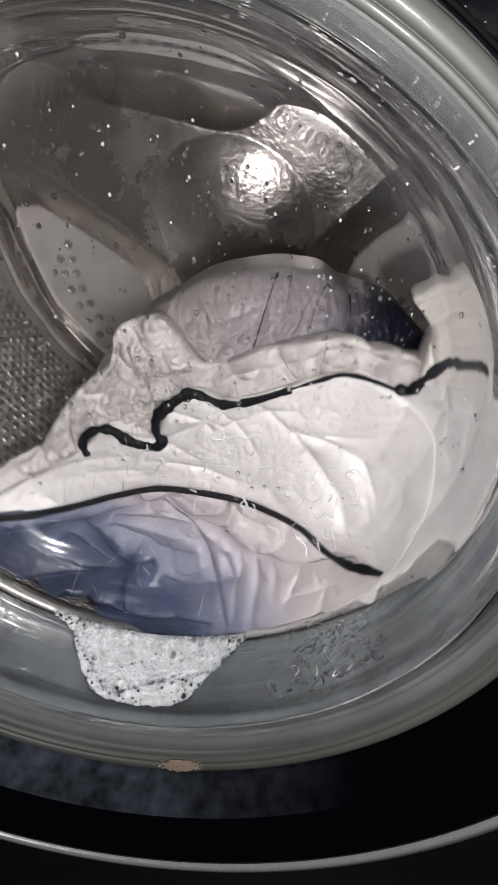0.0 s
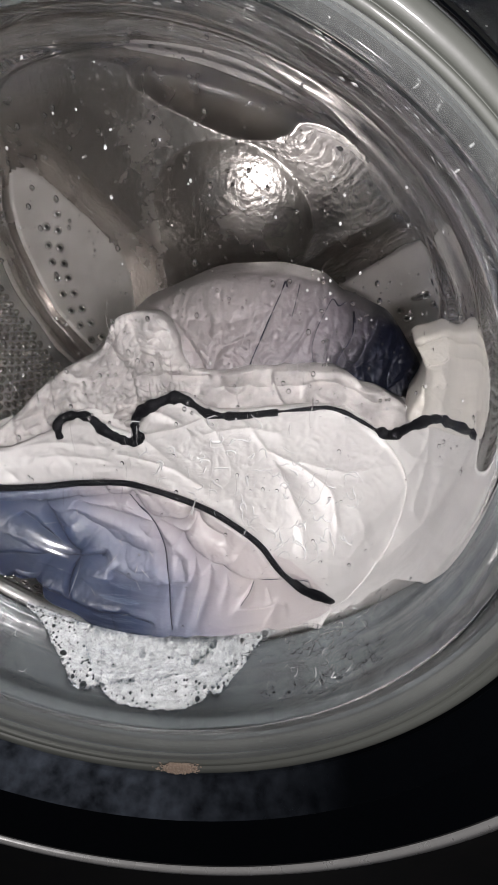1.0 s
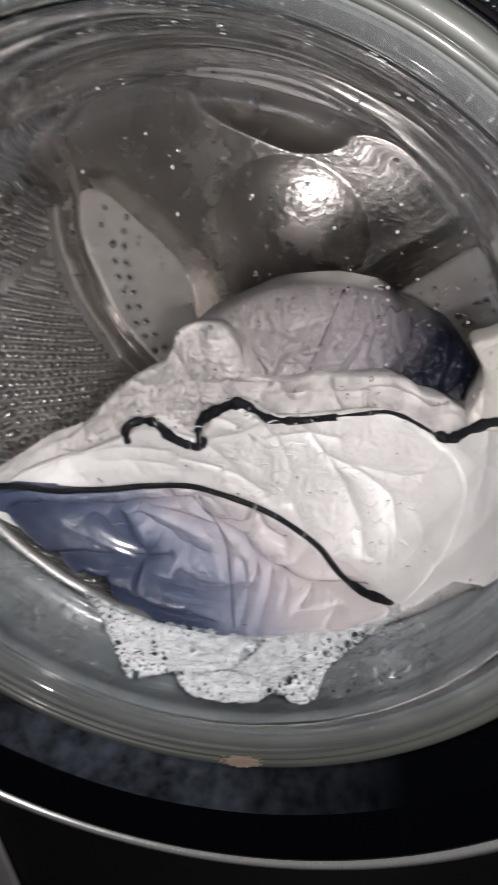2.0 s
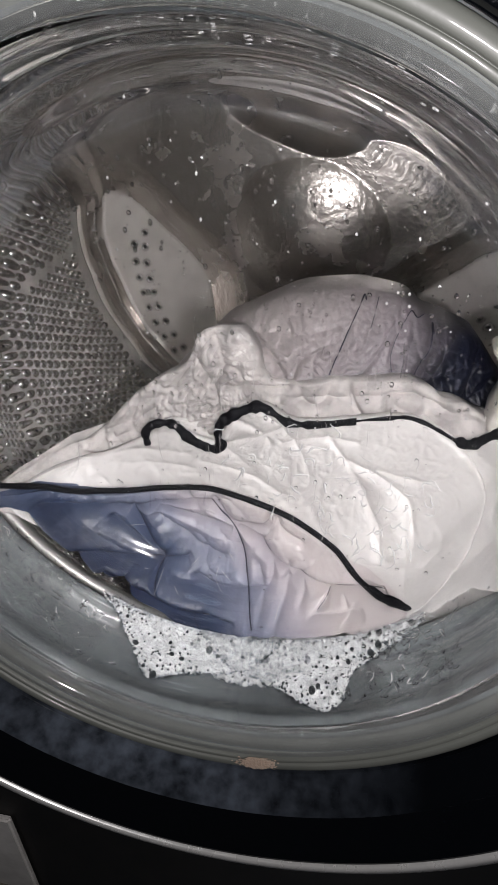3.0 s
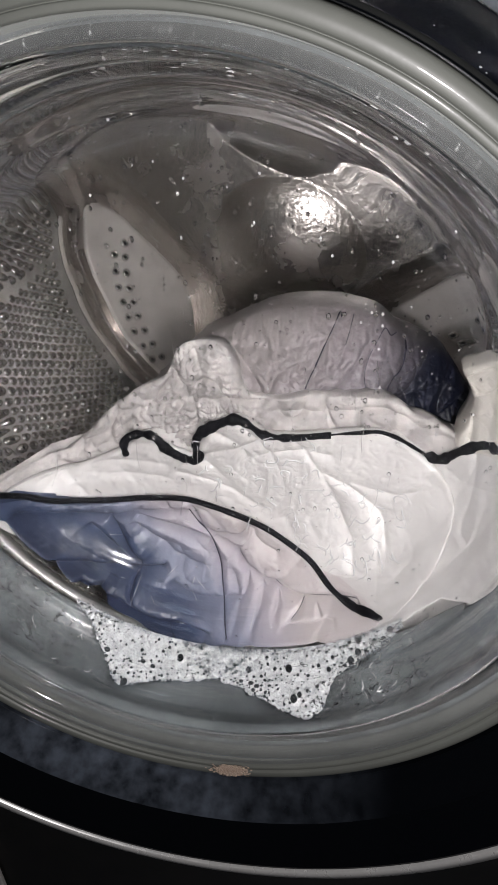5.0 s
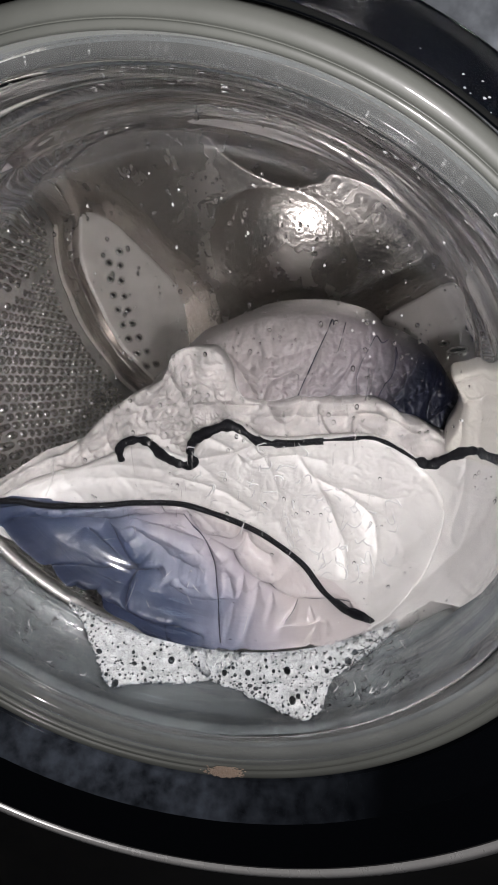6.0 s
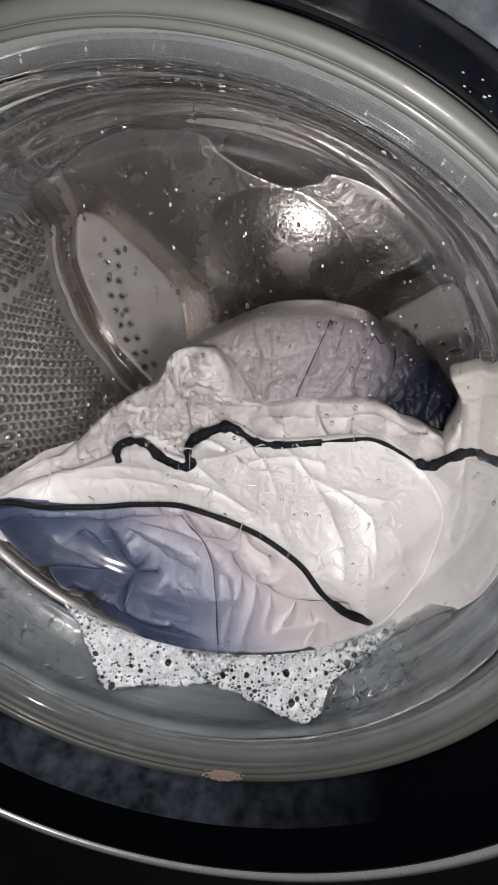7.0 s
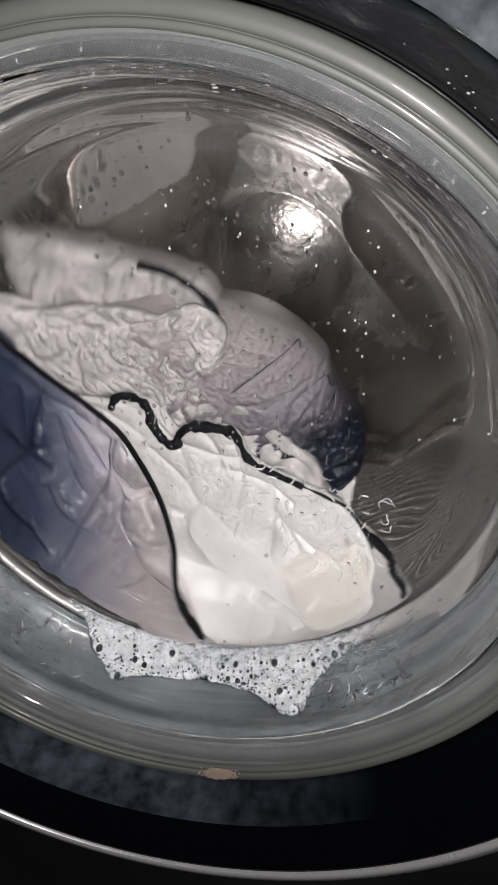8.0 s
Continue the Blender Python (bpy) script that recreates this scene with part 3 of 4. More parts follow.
# Lines on creases rather than stitching put crease shade into dark colour.
for pts, thick in ((MAIN_SEAM, 0.00042), (SLANT, 0.00032), (SHORT, 0.00036), (LOWER, 0.00030), (LAP, 0.00024), (TUCK, 0.00022), ([(0.0484, -0.1227), (0.0467, -0.1270), (0.0426, -0.1314)], 0.0003),
                   ([(-0.0279, -0.1397), (-0.0231, -0.1434)], 0.0004), (ACROSS[1:], 0.00022)):
    line("seam_or_crease", pouch, pts, thick, M_SEAM_CREASE, sides=6, seam_or_crease=True, rough=0.5)

WAVY = [(-0.0631, -0.0585), (-0.0640, -0.0507), (-0.0594, -0.0459), (-0.0511, -0.0446), (-0.0448, -0.0473), (-0.0378, -0.0542), (-0.0269, -0.0592), (-0.0205, -0.0580), (-0.0222, -0.0512), (-0.0197, -0.0424), (-0.0097, -0.0353),
        (0.0016, -0.0306), (0.0105, -0.0344), (0.0182, -0.0390), (0.0334, -0.0387), (0.0549, -0.0341)]
THIN = [(0.0500, -0.0352), (0.0697, -0.0297), (0.0812, -0.0271), (0.0931, -0.0296), (0.1032, -0.0326), (0.1080, -0.0350)]
white = tagged(cloth("white_garment", M_WHITE, [(-0.1275, -0.0700), (-0.0900, -0.0640), (-0.0631, -0.0525), (-0.0511, -0.0430), (-0.0378, -0.0525), (-0.0269, -0.0575), (-0.0200, -0.0490), (-0.0097, -0.0335), (0.0016, -0.0288), (0.0105, -0.0325), (0.0182, -0.0372),
                     (0.0334, -0.0368), (0.0549, -0.0325), (0.0697, -0.0285), (0.0844, -0.0268), (0.0964, -0.0310), (0.1081, -0.0367), (0.1155, -0.0421), (0.1217, -0.0508), (0.1225, -0.0603), (0.1197, -0.0705), (0.1132, -0.0856),
                     (0.1036, -0.1009), (0.0933, -0.1127), (0.0720, -0.1270), (-0.0200, -0.1400), (-0.0900, -0.1080)], (0.03, -0.078),
                     against_glass(0.0135), 0.004, 0.0014, 0.007, seed=5.0, scale=34, span=16, nr=150, fan=(-0.03, -0.125),
                     creases=[([(0.0535, -0.0595), (0.0697, -0.0653), (0.0862, -0.0746), (0.0907, -0.0879)], 0.0034, 0.0030), ([(0.0575, -0.0712), (0.0668, -0.0853), (0.0727, -0.0958), (0.0738, -0.1052)], 0.0039, 0.0036),
                              ([(0.0694, -0.0619), (0.0937, -0.0608), (0.1147, -0.0482)], 0.0022, 0.0030), ([(0.0771, -0.1062), (0.0923, -0.1030), (0.1039, -0.0891)], 0.0030, 0.0030),
                              ([(0.0325, -0.0901), (0.0401, -0.1015), (0.0476, -0.1092)], 0.0022, 0.0024), ([(0.0649, -0.1119), (0.0806, -0.1082), (0.0976, -0.0979)], 0.0030, 0.0024),
                              ([(0.0145, -0.0529), (0.0368, -0.0465), (0.0558, -0.0469)], 0.0025, 0.0030), ([(-0.0321, -0.0683), (-0.0085, -0.0737), (0.0154, -0.0855)], 0.0025, 0.0034),
                              ([(-0.0190, -0.0560), (0.0020, -0.0500), (0.0182, -0.0410)], 0.0033, 0.0026), ([(-0.0110, -0.0400), (0.0040, -0.0480), (0.0080, -0.0540)], 0.0025, 0.0022),
                              ([(-0.1100, -0.0680), (-0.0700, -0.0620), (-0.0400, -0.0640)], 0.0023, 0.0040)]),
               "wet white garment with black piping, flattened against the glass", "clothing")
line("piping", white, WAVY, 0.0028, M_CORD, "black wavy piping", rough=0.7, taper=0.35)
line("thin_piping", white, THIN, 0.0011, M_CORD, "black piping, half hidden by a fold", rough=0.5, taper=0.5)
flap = tagged(cloth("white_flap", M_WHITE, [(0.0846, -0.0319), (0.0964, -0.0321), (0.1069, -0.0360), (0.1136, -0.0345), (0.1204, -0.0265), (0.1268, -0.0190), (0.1365, -0.0108), (0.1449, -0.0068), (0.1468, -0.0269), (0.1429, -0.0490),
                    (0.1349, -0.0683), (0.1170, -0.0920), (0.1030, -0.1075), (0.0895, -0.1180), (0.0690, -0.1230), (0.0700, -0.0750)], (0.108, -0.06),
                    against_glass(0.0180), 0.004, 0.0016, 0.008, seed=7.0, scale=30, nr=80, creases=[([(0.128, -0.020), (0.130, -0.040), (0.126, -0.062)], 0.003, 0.003), ([(0.136, -0.030), (0.125, -0.075), (0.108, -0.100)], 0.002, 0.003)]),
              "wet white cloth flap edged with black piping", "clothing")
line("piping", flap, [(0.1030, -0.0372), (0.1068, -0.0368), (0.1135, -0.0354), (0.1202, -0.0276), (0.1265, -0.0201), (0.1345, -0.0138), (0.1440, -0.0105)], 0.0031, M_CORD, "black wavy piping", rough=0.6, taper=0.4)

upper = tagged(cloth("white_fold", M_FOLD, [(-0.1360, -0.0640), (-0.1280, -0.0680), (-0.1190, -0.0690), (-0.1080, -0.0630), (-0.0935, -0.0540), (-0.0770, -0.0370), (-0.0597, -0.0232), (-0.0428, -0.0139), (-0.0387, -0.0072), (-0.0343, 0.0020),
                     (-0.0278, 0.0061), (-0.0104, 0.0080), (-0.0010, -0.0040), (0.0040, -0.0174), (0.0155, -0.0215), (0.0375, -0.0172), (0.0679, -0.0137), (0.0826, -0.0122), (0.0915, -0.0145), (0.0978, -0.0190), (0.1090, -0.0187),
                     (0.1200, -0.0215), (0.1298, -0.0217), (0.1312, -0.0338), (0.1160, -0.0450), (0.0500, -0.0750), (-0.0600, -0.0900), (-0.1180, -0.0840)], (-0.01, -0.045),
                     against_glass(0.0230, 0.15), 0.004, 0.0034, 0.011, seed=9.0, scale=40, span=18, nr=130, fine=lambda p: 0.0009 * min(max((0.03 - p.x) / 0.04, 0.22), 1),
                     creases=[([(-0.0380, -0.0100), (-0.0300, -0.0230), (-0.0420, -0.0330)], 0.005, 0.0030), ([(-0.0250, 0.0020), (-0.0200, -0.0140), (-0.0260, -0.0260)], 0.004, 0.0030), ([(-0.0200, -0.0260), (0.0020, -0.0250), (0.0155, -0.0240)], 0.005, 0.0026),
                              ([(-0.0700, -0.0360), (-0.0520, -0.0330), (-0.0380, -0.0240)], 0.003, 0.0030), ([(0.0200, -0.0300), (0.0500, -0.0260), (0.0820, -0.0200)], 0.0026, 0.0030), ([(-0.0950, -0.0560), (-0.0720, -0.0480), (-0.0600, -0.0400)], 0.003, 0.0030)]),
               "crumpled wet white cloth fold with grey specks", "clothing")

BUNDLE_SEAM = [(0.0548, 0.0221), (0.0471, 0.0058), (0.0406, -0.0092), (0.0367, -0.0200)]
BUNDLE_EDGE = [(0.0908, 0.0072), (0.0905, -0.0029), (0.0853, -0.0105), (0.0830, -0.0165)]
BUNDLE_LINE = [(0.0771, 0.0099), (0.0720, 0.0015), (0.0698, -0.0072), (0.0725, -0.0188)]
bundle = tagged(cloth("lilac_bundle", M_BUNDLE, [(-0.0600, -0.0400), (-0.0360, -0.0074), (-0.0175, 0.0031), (-0.0010, 0.0108), (0.0121, 0.0162), (0.0282, 0.0192), (0.0474, 0.0209), (0.0602, 0.0201), (0.0763, 0.0166), (0.0898, 0.0070), (0.1057, 0.0026), (0.1185, -0.0017),
                      (0.1274, -0.0114), (0.1344, -0.0235), (0.1348, -0.0382), (0.1292, -0.0522), (0.0960, -0.0660), (0.0310, -0.0720), (-0.0300, -0.0680)], (0.04, -0.028),
                      lambda x, z: 0.140 + 0.35 * max(0, z + 0.02), 0.030, 0.0024, 0.05, seed=13.0, scale=44, squash=(1.1, 1, 0.9), nr=140, span=18, fine=0.0007,
                      creases=[(BUNDLE_SEAM, 0.0030, 0.0028), (BUNDLE_EDGE, 0.0060, 0.0030), (BUNDLE_LINE, 0.0030, 0.0026), ([(0.0853, 0.0166), (0.0771, 0.0104)], 0.003, 0.003), ([(0.0033, 0.0002), (0.0256, 0.0015), (0.0499, 0.0089)], 0.0030, 0.0040),
                               ([(0.0803, -0.0203), (0.0951, -0.0171), (0.1094, -0.0116)], 0.0060, 0.0030), ([(0.0613, 0.0182), (0.0555, -0.0023), (0.0512, -0.0055)], 0.0026, 0.0026), ([(-0.0130, 0.0021), (0.0038, -0.0088), (0.0143, -0.0237)], 0.005, 0.0030),
                               ([(0.1075, 0.0039), (0.0997, -0.0052), (0.0922, -0.0175)], 0.0070, 0.0034), ([(0.1180, -0.0060), (0.1120, -0.0220), (0.1180, -0.0400)], 0.0060, 0.0040), ([(0.1280, -0.0180), (0.1160, -0.0260), (0.1000, -0.0300)], 0.0060, 0.0040),
                               ([(0.0180, 0.0120), (0.0220, -0.0040), (0.0160, -0.0200)], 0.0026, 0.0034)]),
                "twisted lilac garment bundle with a navy blue end", "clothing")
# Stitching, and again dark colour for the shade along creases.
for pts, thick in ((BUNDLE_SEAM, 0.00042), (BUNDLE_EDGE, 0.0004), (BUNDLE_LINE, 0.00022), ([(0.0853, 0.0166), (0.0771, 0.0104)], 0.0003), ([(0.0613, 0.0182), (0.0580, 0.0060)], 0.00022)):
    line("seam_or_crease", bundle, pts, thick, M_SEAM_CREASE, sides=6, seam_or_crease=True, rough=0.6)

right_fold = tagged(cloth("cream_fold", M_CREAM, [(0.1167, 0.0163), (0.1221, 0.0224), (0.1293, 0.0293), (0.1380, 0.0320), (0.1450, 0.0180), (0.1460, -0.0080), (0.1345, -0.0190), (0.1193, -0.0240), (0.1225, -0.0081), (0.1236, 0.0024), (0.1205, 0.0098)], (0.133, 0.002),
                         against_glass(0.0170), 0.003, 0.0022, 0.02, nr=50, seed=17.0, scale=40, creases=[([(0.1175, 0.0120), (0.1280, 0.0235), (0.1400, 0.0270)], 0.0022, 0.0012)]), "wet cream cloth hem behind the glass", "clothing")

rear = tagged(cloth("white_sleeve", M_FOLD, [(-0.136, -0.140), (-0.112, -0.114), (-0.082, -0.090), (-0.058, -0.068), (-0.030, -0.060), (0.02, -0.092), (-0.04, -0.160), (-0.1, -0.165)], (-0.06, -0.12),
                   lambda x, z: 0.165, 0.012, 0.004, 0.04, nr=60, seed=21.0, scale=40), "wet white sleeve with black piping, lying behind the other laundry", "clothing")
line("piping", rear, [(-0.072, -0.083), (-0.056, -0.070), (-0.030, -0.063), (-0.012, -0.070)], 0.0026, M_CORD, "black piping", rough=0.4)


# ---- foam, in clumps of bubbles between glass and gasket ----
def ball(level):
    bm = bmesh.new()
    bmesh.ops.create_icosphere(bm, subdivisions=level, radius=1)
    bm.verts.ensure_lookup_table()
    got = [v.co.copy() for v in bm.verts], [tuple(v.index for v in f.verts) for f in bm.faces]
    bm.free()
    return got


def foam(label, low, seed, bubbles, coarse):
    """Foam squeezed to a lacy sheet on the outside of the glass: fine froth with round clear bubbles in it. low: the free edge, as (degrees from the bottom, y)."""
    rng = random.Random(seed)
    verts, faces, idx = [], [], []
    dome, a0, a1, top = ball(2), low[0][0], low[-1][0], 0.0595

    def edge(a):
        lo = float(np.interp(a, smooth_a, smooth_y))
        return lo + 0.0018 * noise.noise(Vector((a * 0.5, seed, 0))) + 0.0010 * noise.noise(Vector((a * 2.1, seed, 0)))

    def at(a, y, lift):
        R = bowl_r(y) + lift
        return Vector((R * math.sin(radians(a)), y, -R * math.cos(radians(a))))
    curve = spline([(p * 0.001, q) for p, q in low], 10)
    smooth_a, smooth_y = [p.x * 1000 for p in curve], [p.y for p in curve]
    got, bins = [], {}
    sizes = [0.0021, 0.0017, 0.0014] * coarse + [rng.choice((0.0008, 0.0009, 0.0011)) for _ in range(10 * coarse)] + [rng.choice((0.00035, 0.0004, 0.0005, 0.0006, 0.0007)) for _ in range(bubbles)]
    for r in sizes:
        for _ in range(12):
            a = rng.uniform(a0, a1)
            lo = edge(a)
            y = lo + r * 0.6 + max(top - lo - r, 0) * rng.random() ** 1.3
            u = a * 0.00262
            cell = (int(u // 0.004), int(y // 0.004))
            if all(math.hypot(u - q[0], y - q[1]) > 0.92 * (r + q[2]) for i in (-1, 0, 1) for j in (-1, 0, 1) for q in bins.get((cell[0] + i, cell[1] + j), ())):
                bins.setdefault(cell, []).append((u, y, r))
                got.append((a, y, r))
                break
    for i in range(int((a1 - a0) * 7)):  # froth along the free edge
        a = rng.uniform(a0, a1)
        got.append((a, edge(a) + rng.gauss(-0.0002, 0.0005), rng.choice((0.00046, 0.00046, 0.0005, 0.0006, 0.0008))))
        a = rng.uniform(a0, a1)  # and where it meets the cloth
        got.append((a, top + rng.gauss(0.0004, 0.0009), rng.choice((0.00046, 0.00046, 0.0005, 0.0006))))
    da, dy = 0.11, 0.00028
    na, rows = int((a1 - a0) / da), int((top + 0.001 - min(q for _, q in low)) / dy) + 6
    made = {}

    def vertex(i, k, y):
        if (i, k) not in made:
            a = a0 + i * da
            swell = 0.0
            u, cell = a * 0.00262, (int(a * 0.00262 // 0.004), int(y // 0.004))
            for p in (-1, 0, 1):
                for q in (-1, 0, 1):
                    for x, w, r in bins.get((cell[0] + p, cell[1] + q), ()):
                        swell = max(swell, 0.0005 * math.exp(-abs(math.hypot(u - x, y - w) - r) / 0.0003))
            made[i, k] = len(verts)
            verts.append(at(a, y, 0.0014 - swell + 0.0006 * noise.noise(Vector((a * 0.7, y * 330, seed))) + 0.0003 * noise.noise(Vector((a * 2.4, y * 1000, seed)))))
        return made[i, k]
    for i in range(na):
        a = a0 + (i + 0.5) * da
        lo = edge(a)
        for k in range(rows):
            y = top + 0.001 - (k + 0.5) * dy
            u, cell = a * 0.00262, (int(a * 0.00262 // 0.004), int(y // 0.004))
            if y < lo or any(math.hypot(u - q[0], y - q[1]) < 0.86 * q[2] for p in (-1, 0, 1) for w in (-1, 0, 1) for q in bins.get((cell[0] + p, cell[1] + w), ())):
                continue
            ya, yb = y + dy / 2, y - dy / 2
            faces.append((vertex(i, k, ya), vertex(i, k + 1, yb), vertex(i + 1, k + 1, yb), vertex(i + 1, k, ya)))
            idx.append(0)
    for a, y, r in got:
        if r < 0.00045:
            continue
        o, c = len(verts), at(a, y, 0.0010)
        verts.extend(c + v * r * 0.9 for v in dome[0])
        faces.extend(tuple(o + k for k in f) for f in dome[1])
        idx.extend([1] * len(dome[1]))
    me = bpy.data.meshes.new("foam")
    me.from_pydata([tuple(v) for v in verts], [], faces)
    me.materials.append(M_FOAM), me.materials.append(M_BUBBLE)
    me.polygons.foreach_set("material_index", idx)
    me.polygons.foreach_set("use_smooth", [True] * len(faces))
    ob = new("foam", me)
    ob.location = (0, 0, AX)
    return tagged(ob, label, "foam", "foam along the gasket", "stuff")


foam_left = foam("white soap foam on the wet gasket", [(-32, 0.0585), (-26, 0.052), (-20, 0.036), (-16, 0.029), (-10, 0.035), (-4, 0.038), (1, 0.041), (5, 0.048), (10, 0.0585)], 1, 150, 3)
foam_mid = foam("thick white soap foam on the wet gasket", [(-15, 0.054), (-10, 0.034), (-4, 0.025), (6, 0.025), (12, 0.033), (18, 0.052)], 2, 100, 1)
foam_right = foam("white soap foam with large bubbles on the wet gasket", [(-5, 0.0585), (0, 0.049), (4, 0.0425), (8, 0.039), (14, 0.034), (19, 0.028), (24, 0.022), (27, 0.030), (31, 0.045), (46, 0.057)], 3, 210, 6)


# ---- water on the glass ----
def droplets():
    rng = random.Random(11)
    sv, sf = ball(2)
    verts, faces = [], []
    for i in range(1700):
        a, r = rng.uniform(0, 2 * math.pi), 0.140 * math.sqrt(rng.random())
        x, z = r * math.sin(a), r * math.cos(a)
        if z < -0.03 and rng.random() < 0.6:
            continue
        s = rng.choice((0.0003, 0.0003, 0.0004, 0.0004, 0.0005, 0.0006, 0.0008, 0.0011)) * (1 if i < 1050 else 0.55)
        c, tall, o = on_bowl(x, z, 0.0001), rng.uniform(1, 1.6), len(verts)
        verts.extend(c + Vector((v.x, v.y * 0.6, v.z * tall)) * s for v in sv)
        faces.extend(tuple(o + k for k in f) for f in sf)

    def joined(name, verts, faces, mat):
        me = bpy.data.meshes.new(name)
        me.from_pydata([tuple(v - BASE[door_ring]) for v in verts], [], faces)
        me.materials.append(mat)
        me.polygons.foreach_set("use_smooth", [True] * len(faces))
        ob = tagged(new(name, me), kind="stuff")
        ob.parent, ob.visible_shadow = door_ring, False
    cut = int(len(faces) / len(sf) * 0.72)
    joined("water_droplets", verts[:cut * len(sv)], faces[:cut * len(sf)], M_WATER)
    # these droplets take their sparkle from the white colour
    joined("bright_droplets", verts[cut * len(sv):], [tuple(k - cut * len(sv) for k in f) for f in faces[cut * len(sf):]], M_GLINT_WATER)
    # white beads added to paint glints along the upper side wall
    sparkle, shards = [], []
    for _ in range(560):
        a, y = rng.gauss(0.35, 0.75), rng.uniform(0.014, 0.088)
        R, s = bowl_r(y) - 0.0048, rng.choice((0.00012, 0.00016, 0.0002, 0.0003))
        out, round_ = Vector((math.sin(a), 0, math.cos(a))), Vector((math.cos(a), 0, -math.sin(a)))
        c, o, k = out * R + Vector((0, y, AX)), len(sparkle), rng.uniform(1, 5)
        sparkle.extend(c + (round_ * v.x * k + out * v.y * 0.5 + Vector((0, v.z, 0))) * s for v in sv)
        shards.extend(tuple(o + q for q in f) for f in sf)
    joined("glint_beads", sparkle, shards, M_GLINT_WATER)
    # drops and froth spattered on the outside of the glass above the gasket
    spray, bits = [], []
    for _ in range(760):
        a, y = radians(rng.gauss(-46, 11) if rng.random() < 0.7 else rng.gauss(38, 7)), rng.uniform(0.022, 0.060)
        R, s = bowl_r(y) + 0.0002, rng.choice((0.0002, 0.0003, 0.0003, 0.0004, 0.0006, 0.0009))
        out, round_ = Vector((math.sin(a), 0, -math.cos(a))), Vector((math.cos(a), 0, math.sin(a)))
        c, o, k = out * R + Vector((0, y, AX)), len(spray), rng.uniform(0.8, 2.2)
        spray.extend(c + (round_ * v.x * k + out * v.y * 0.4 + Vector((0, v.z, 0))) * s for v in sv)
        bits.extend(tuple(o + q for q in f) for f in sf)
    joined("spattered_drops", spray, bits, M_WATER)

    # crooked water edges where the cloth sticks to the glass, runs down the glass, painted glints, and splashes above
    # the gasket
    def streaks(name, count, start, step, mat, thin, thick, lengths, wander):
        verts, faces = [], []
        for _ in range(count):
            spot = start()
            if spot is None:
                continue
            u, v, way, turn = spot
            pts = []
            for _ in range(rng.randint(*lengths)):
                pts.append(step(u, v))
                u, v = u + 0.0015 * math.cos(way), v + 0.0015 * math.sin(way)
                way += turn + rng.uniform(-wander, wander)
            piece = tube(spline(pts, 3), rng.uniform(thin, thick), 6, taper=0.6, rough=0.5)
            o = len(verts)
            piece.verts.index_update()
            verts.extend(w.co.copy() for w in piece.verts)
            faces.extend(tuple(o + w.index for w in f.verts) for f in piece.faces)
            piece.free()
        joined(name, verts, faces, mat)

    def on_white():
        u, v = rng.uniform(-0.02, 0.094), rng.uniform(-0.105, -0.036)
        if math.hypot(u, v) > 0.128 or (u > 0.06 and v > -0.05) or v < -0.075 - 0.45 * u or rng.random() > 0.35 + 6 * u:
            return None
        return u, v, rng.uniform(0, 6.28), rng.choice((-0.55, -0.3, 0.1, 0.3, 0.55))

    def run():
        u, v = rng.uniform(-0.10, 0.09), rng.uniform(-0.08, 0.02)
        return None if math.hypot(u, v) > 0.115 else (u, v, -1.57, 0.0)

    # start of a white stroke painted where the torch reflects in the glass
    def glint():
        u, v = rng.gauss(-0.035, 0.03), rng.gauss(-0.112, 0.014)
        return None if math.hypot(u, v) > 0.140 else (u, v, rng.choice((rng.gauss(-0.5, 0.4), rng.gauss(0.9, 0.3))), 0.0)

    def low():
        return rng.choice((rng.uniform(20, 50), rng.uniform(-64, -24))) * 0.00262, rng.uniform(0.026, 0.056), rng.uniform(0, 6.28), rng.choice((-0.5, 0.1, 0.5))

    def on_side(u, v):
        v = min(max(v, 0.021), 0.059)
        R, a = bowl_r(v) + 0.0003, u / 0.150
        return Vector((R * math.sin(a), v, AX - R * math.cos(a)))

    def on_end(u, v):
        return on_bowl(u, v, 0.0003)
    streaks("water_edges", 230, on_white, on_end, M_GLINT_WATER, 0.00022, 0.00055, (4, 9), 0.8)
    streaks("water_runs", 46, run, on_end, M_WATER, 0.00018, 0.0004, (6, 14), 0.12)
    streaks("painted_glints", 26, glint, on_end, M_GLINT_WATER, 0.00010, 0.00022, (3, 7), 0.05)
    streaks("splash_marks", 170, low, on_side, M_WATER, 0.0003, 0.0006, (4, 9), 1.0)
    streaks("bright_splashes", 60, low, on_side, M_GLINT_WATER, 0.00010, 0.0003, (2, 4), 0.3)


droplets()


# ---- what moves ----
def turned(angle, pivot=(0, 0), shift=(0, 0, 0)):
    """The pose of a thing whose origin lies on the drum's axis, turned clockwise about a pivot."""
    p = Vector((pivot[0], 0, pivot[1]))
    m = Matrix.Rotation(radians(angle), 4, "Y")
    return Matrix.Translation(Vector((0, 0, AX)) + Vector(shift)) @ Matrix.Translation(p) @ m @ Matrix.Translation(-p)


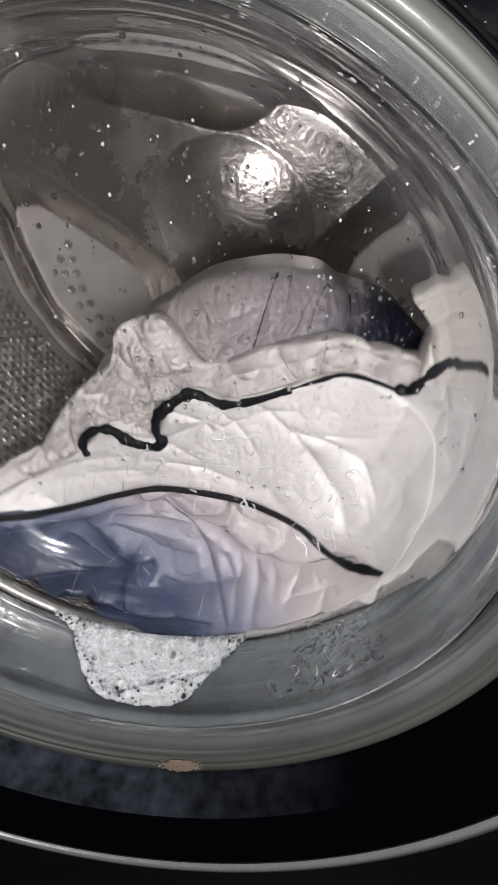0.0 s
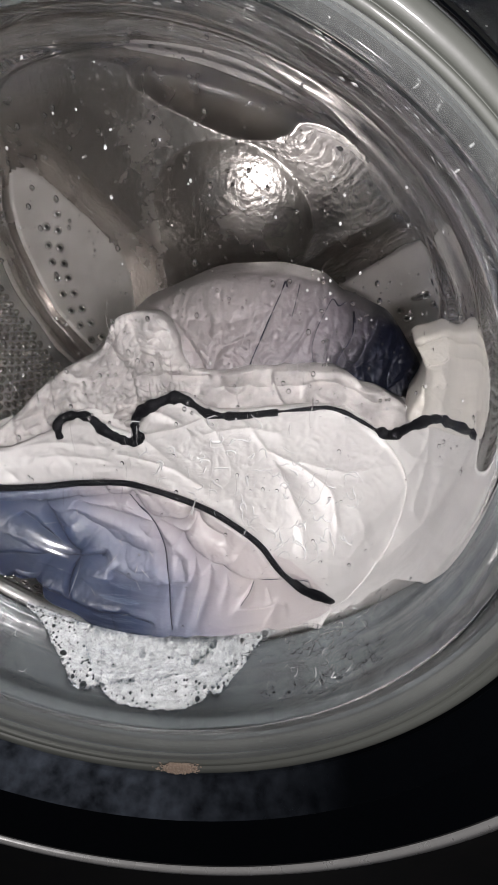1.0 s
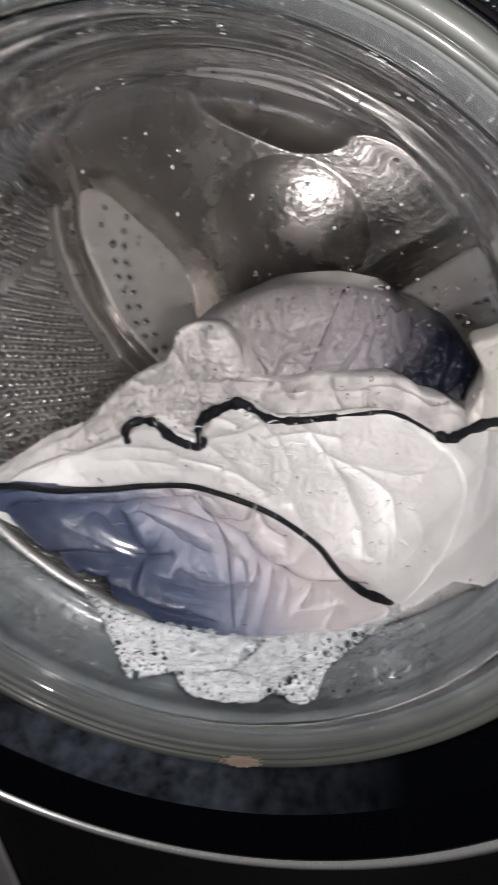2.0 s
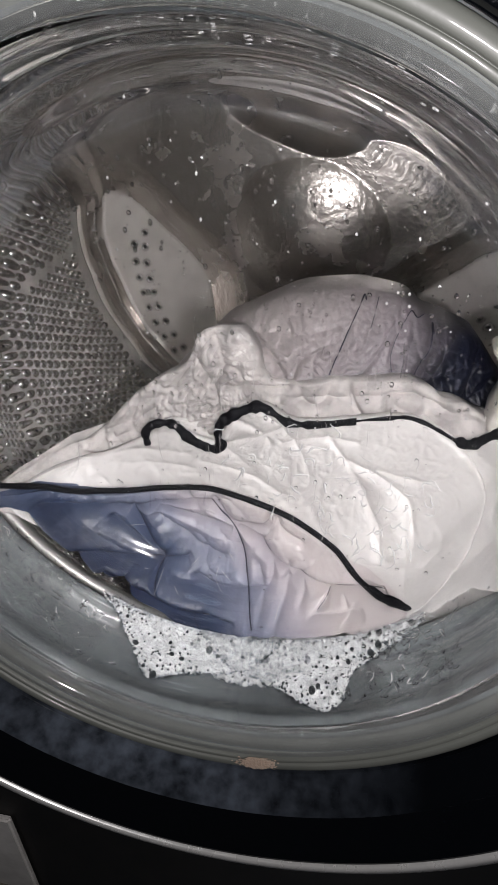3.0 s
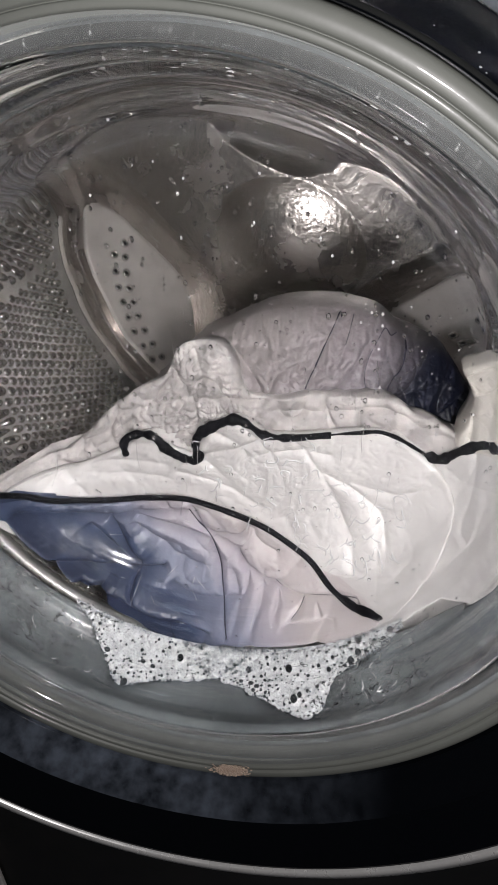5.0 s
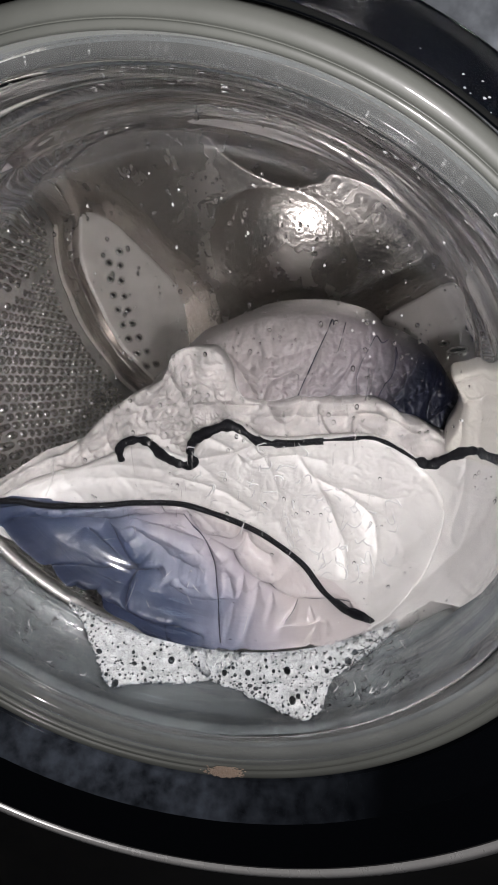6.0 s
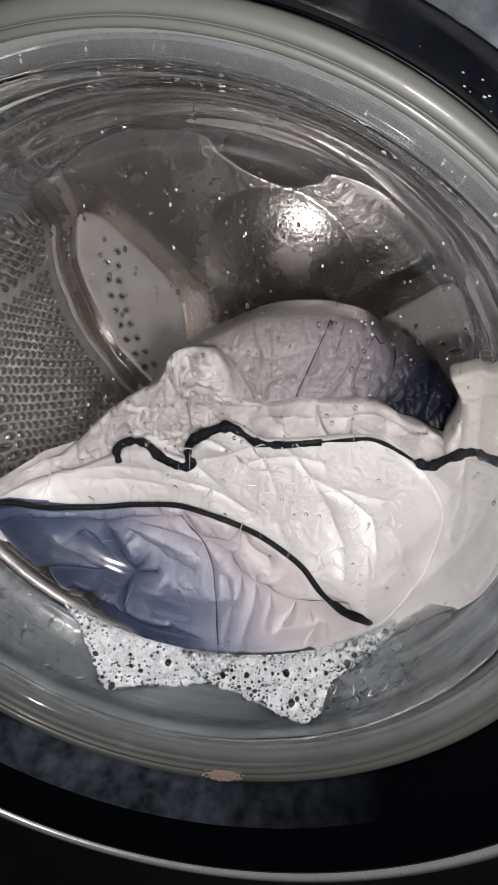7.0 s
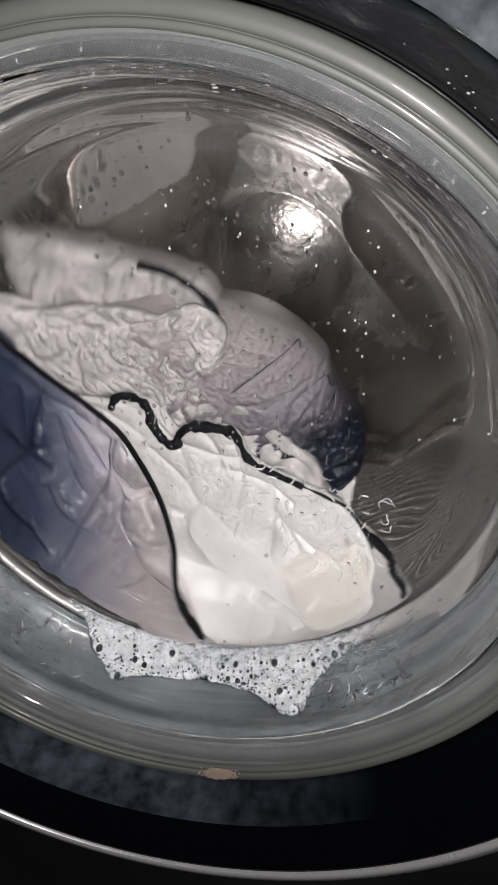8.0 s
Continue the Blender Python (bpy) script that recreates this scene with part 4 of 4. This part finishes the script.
SETTLE = [(0.0, -1.0), (0.1, -0.52), (0.2, -0.38), (0.3, -0.28), (0.4, -0.15), (0.5, -0.07), (0.7, 0.0)]
TUMBLE = [(7.4, 0.0), (7.5, 0.05), (7.6, 0.16), (7.7, 0.36), (7.8, 0.54), (7.9, 0.76), (8.0, 1.0)]


def motions():
    for ob, first, last, shift in ((pouch, 12, 48, (0.020, 0, 0.002)), (flap, 12, 74, (0.083, 0.036, 0.013)), (white, 12, 32.7, (0.0205, 0.004, -0.0098)), (upper, 12, 42, (0, 0.010, 0.006)),
                                   (bundle, 7, 32, (-0.018, 0.004, 0.0168)), (right_fold, 9, 62, (0, 0.010, 0)), (rear, 12, 52, (0.054, 0, 0.042))):
        rows = [(t, turned(first * f, (0.03, -0.02) if ob is bundle else (0, 0))) for t, f in SETTLE]
        rows += [(t, turned(last * f, shift=[s * f for s in shift])) for t, f in TUMBLE]
        walk(ob, rows)
    spot = BASE[washing_drum] - BASE[machine]
    rows = [(t, 11 * f) for t, f in SETTLE] + [(t, 64 * f) for t, f in TUMBLE]
    walk(washing_drum, [(t, Matrix.Translation(spot) @ Matrix.Rotation(radians(a), 4, "Y")) for t, a in rows])
    walk(foam_left, [(0, turned(-9)), (1.0, turned(-3)), (2.2, turned(0)), (3.5, turned(0)), (6.5, turned(2)), (7.4, turned(2)), (8.0, turned(1, shift=(0, 0.006, 0)))])
    walk(foam_mid, [(0, turned(3)), (1.0, turned(0)), (2.2, turned(-2, shift=(0, 0.004, 0))), (3.5, turned(-2, shift=(0, 0.018, 0.001))), (5.0, turned(-1, shift=(0, 0.028, 0.001))), (6.5, turned(-1, shift=(0, 0.034, -0.004))), (8.0, turned(-1, shift=(0, 0.038, -0.008)))])
    walk(foam_right, [(0, turned(14, shift=(0, 0.03, 0.003))), (1.0, turned(10, shift=(0, 0.012, 0.001))), (2.2, turned(4, shift=(0, 0.003, 0))), (3.5, turned(3)), (6.5, turned(0)), (7.4, turned(0)), (8.0, turned(2, shift=(0, 0.006, 0)))])


motions()
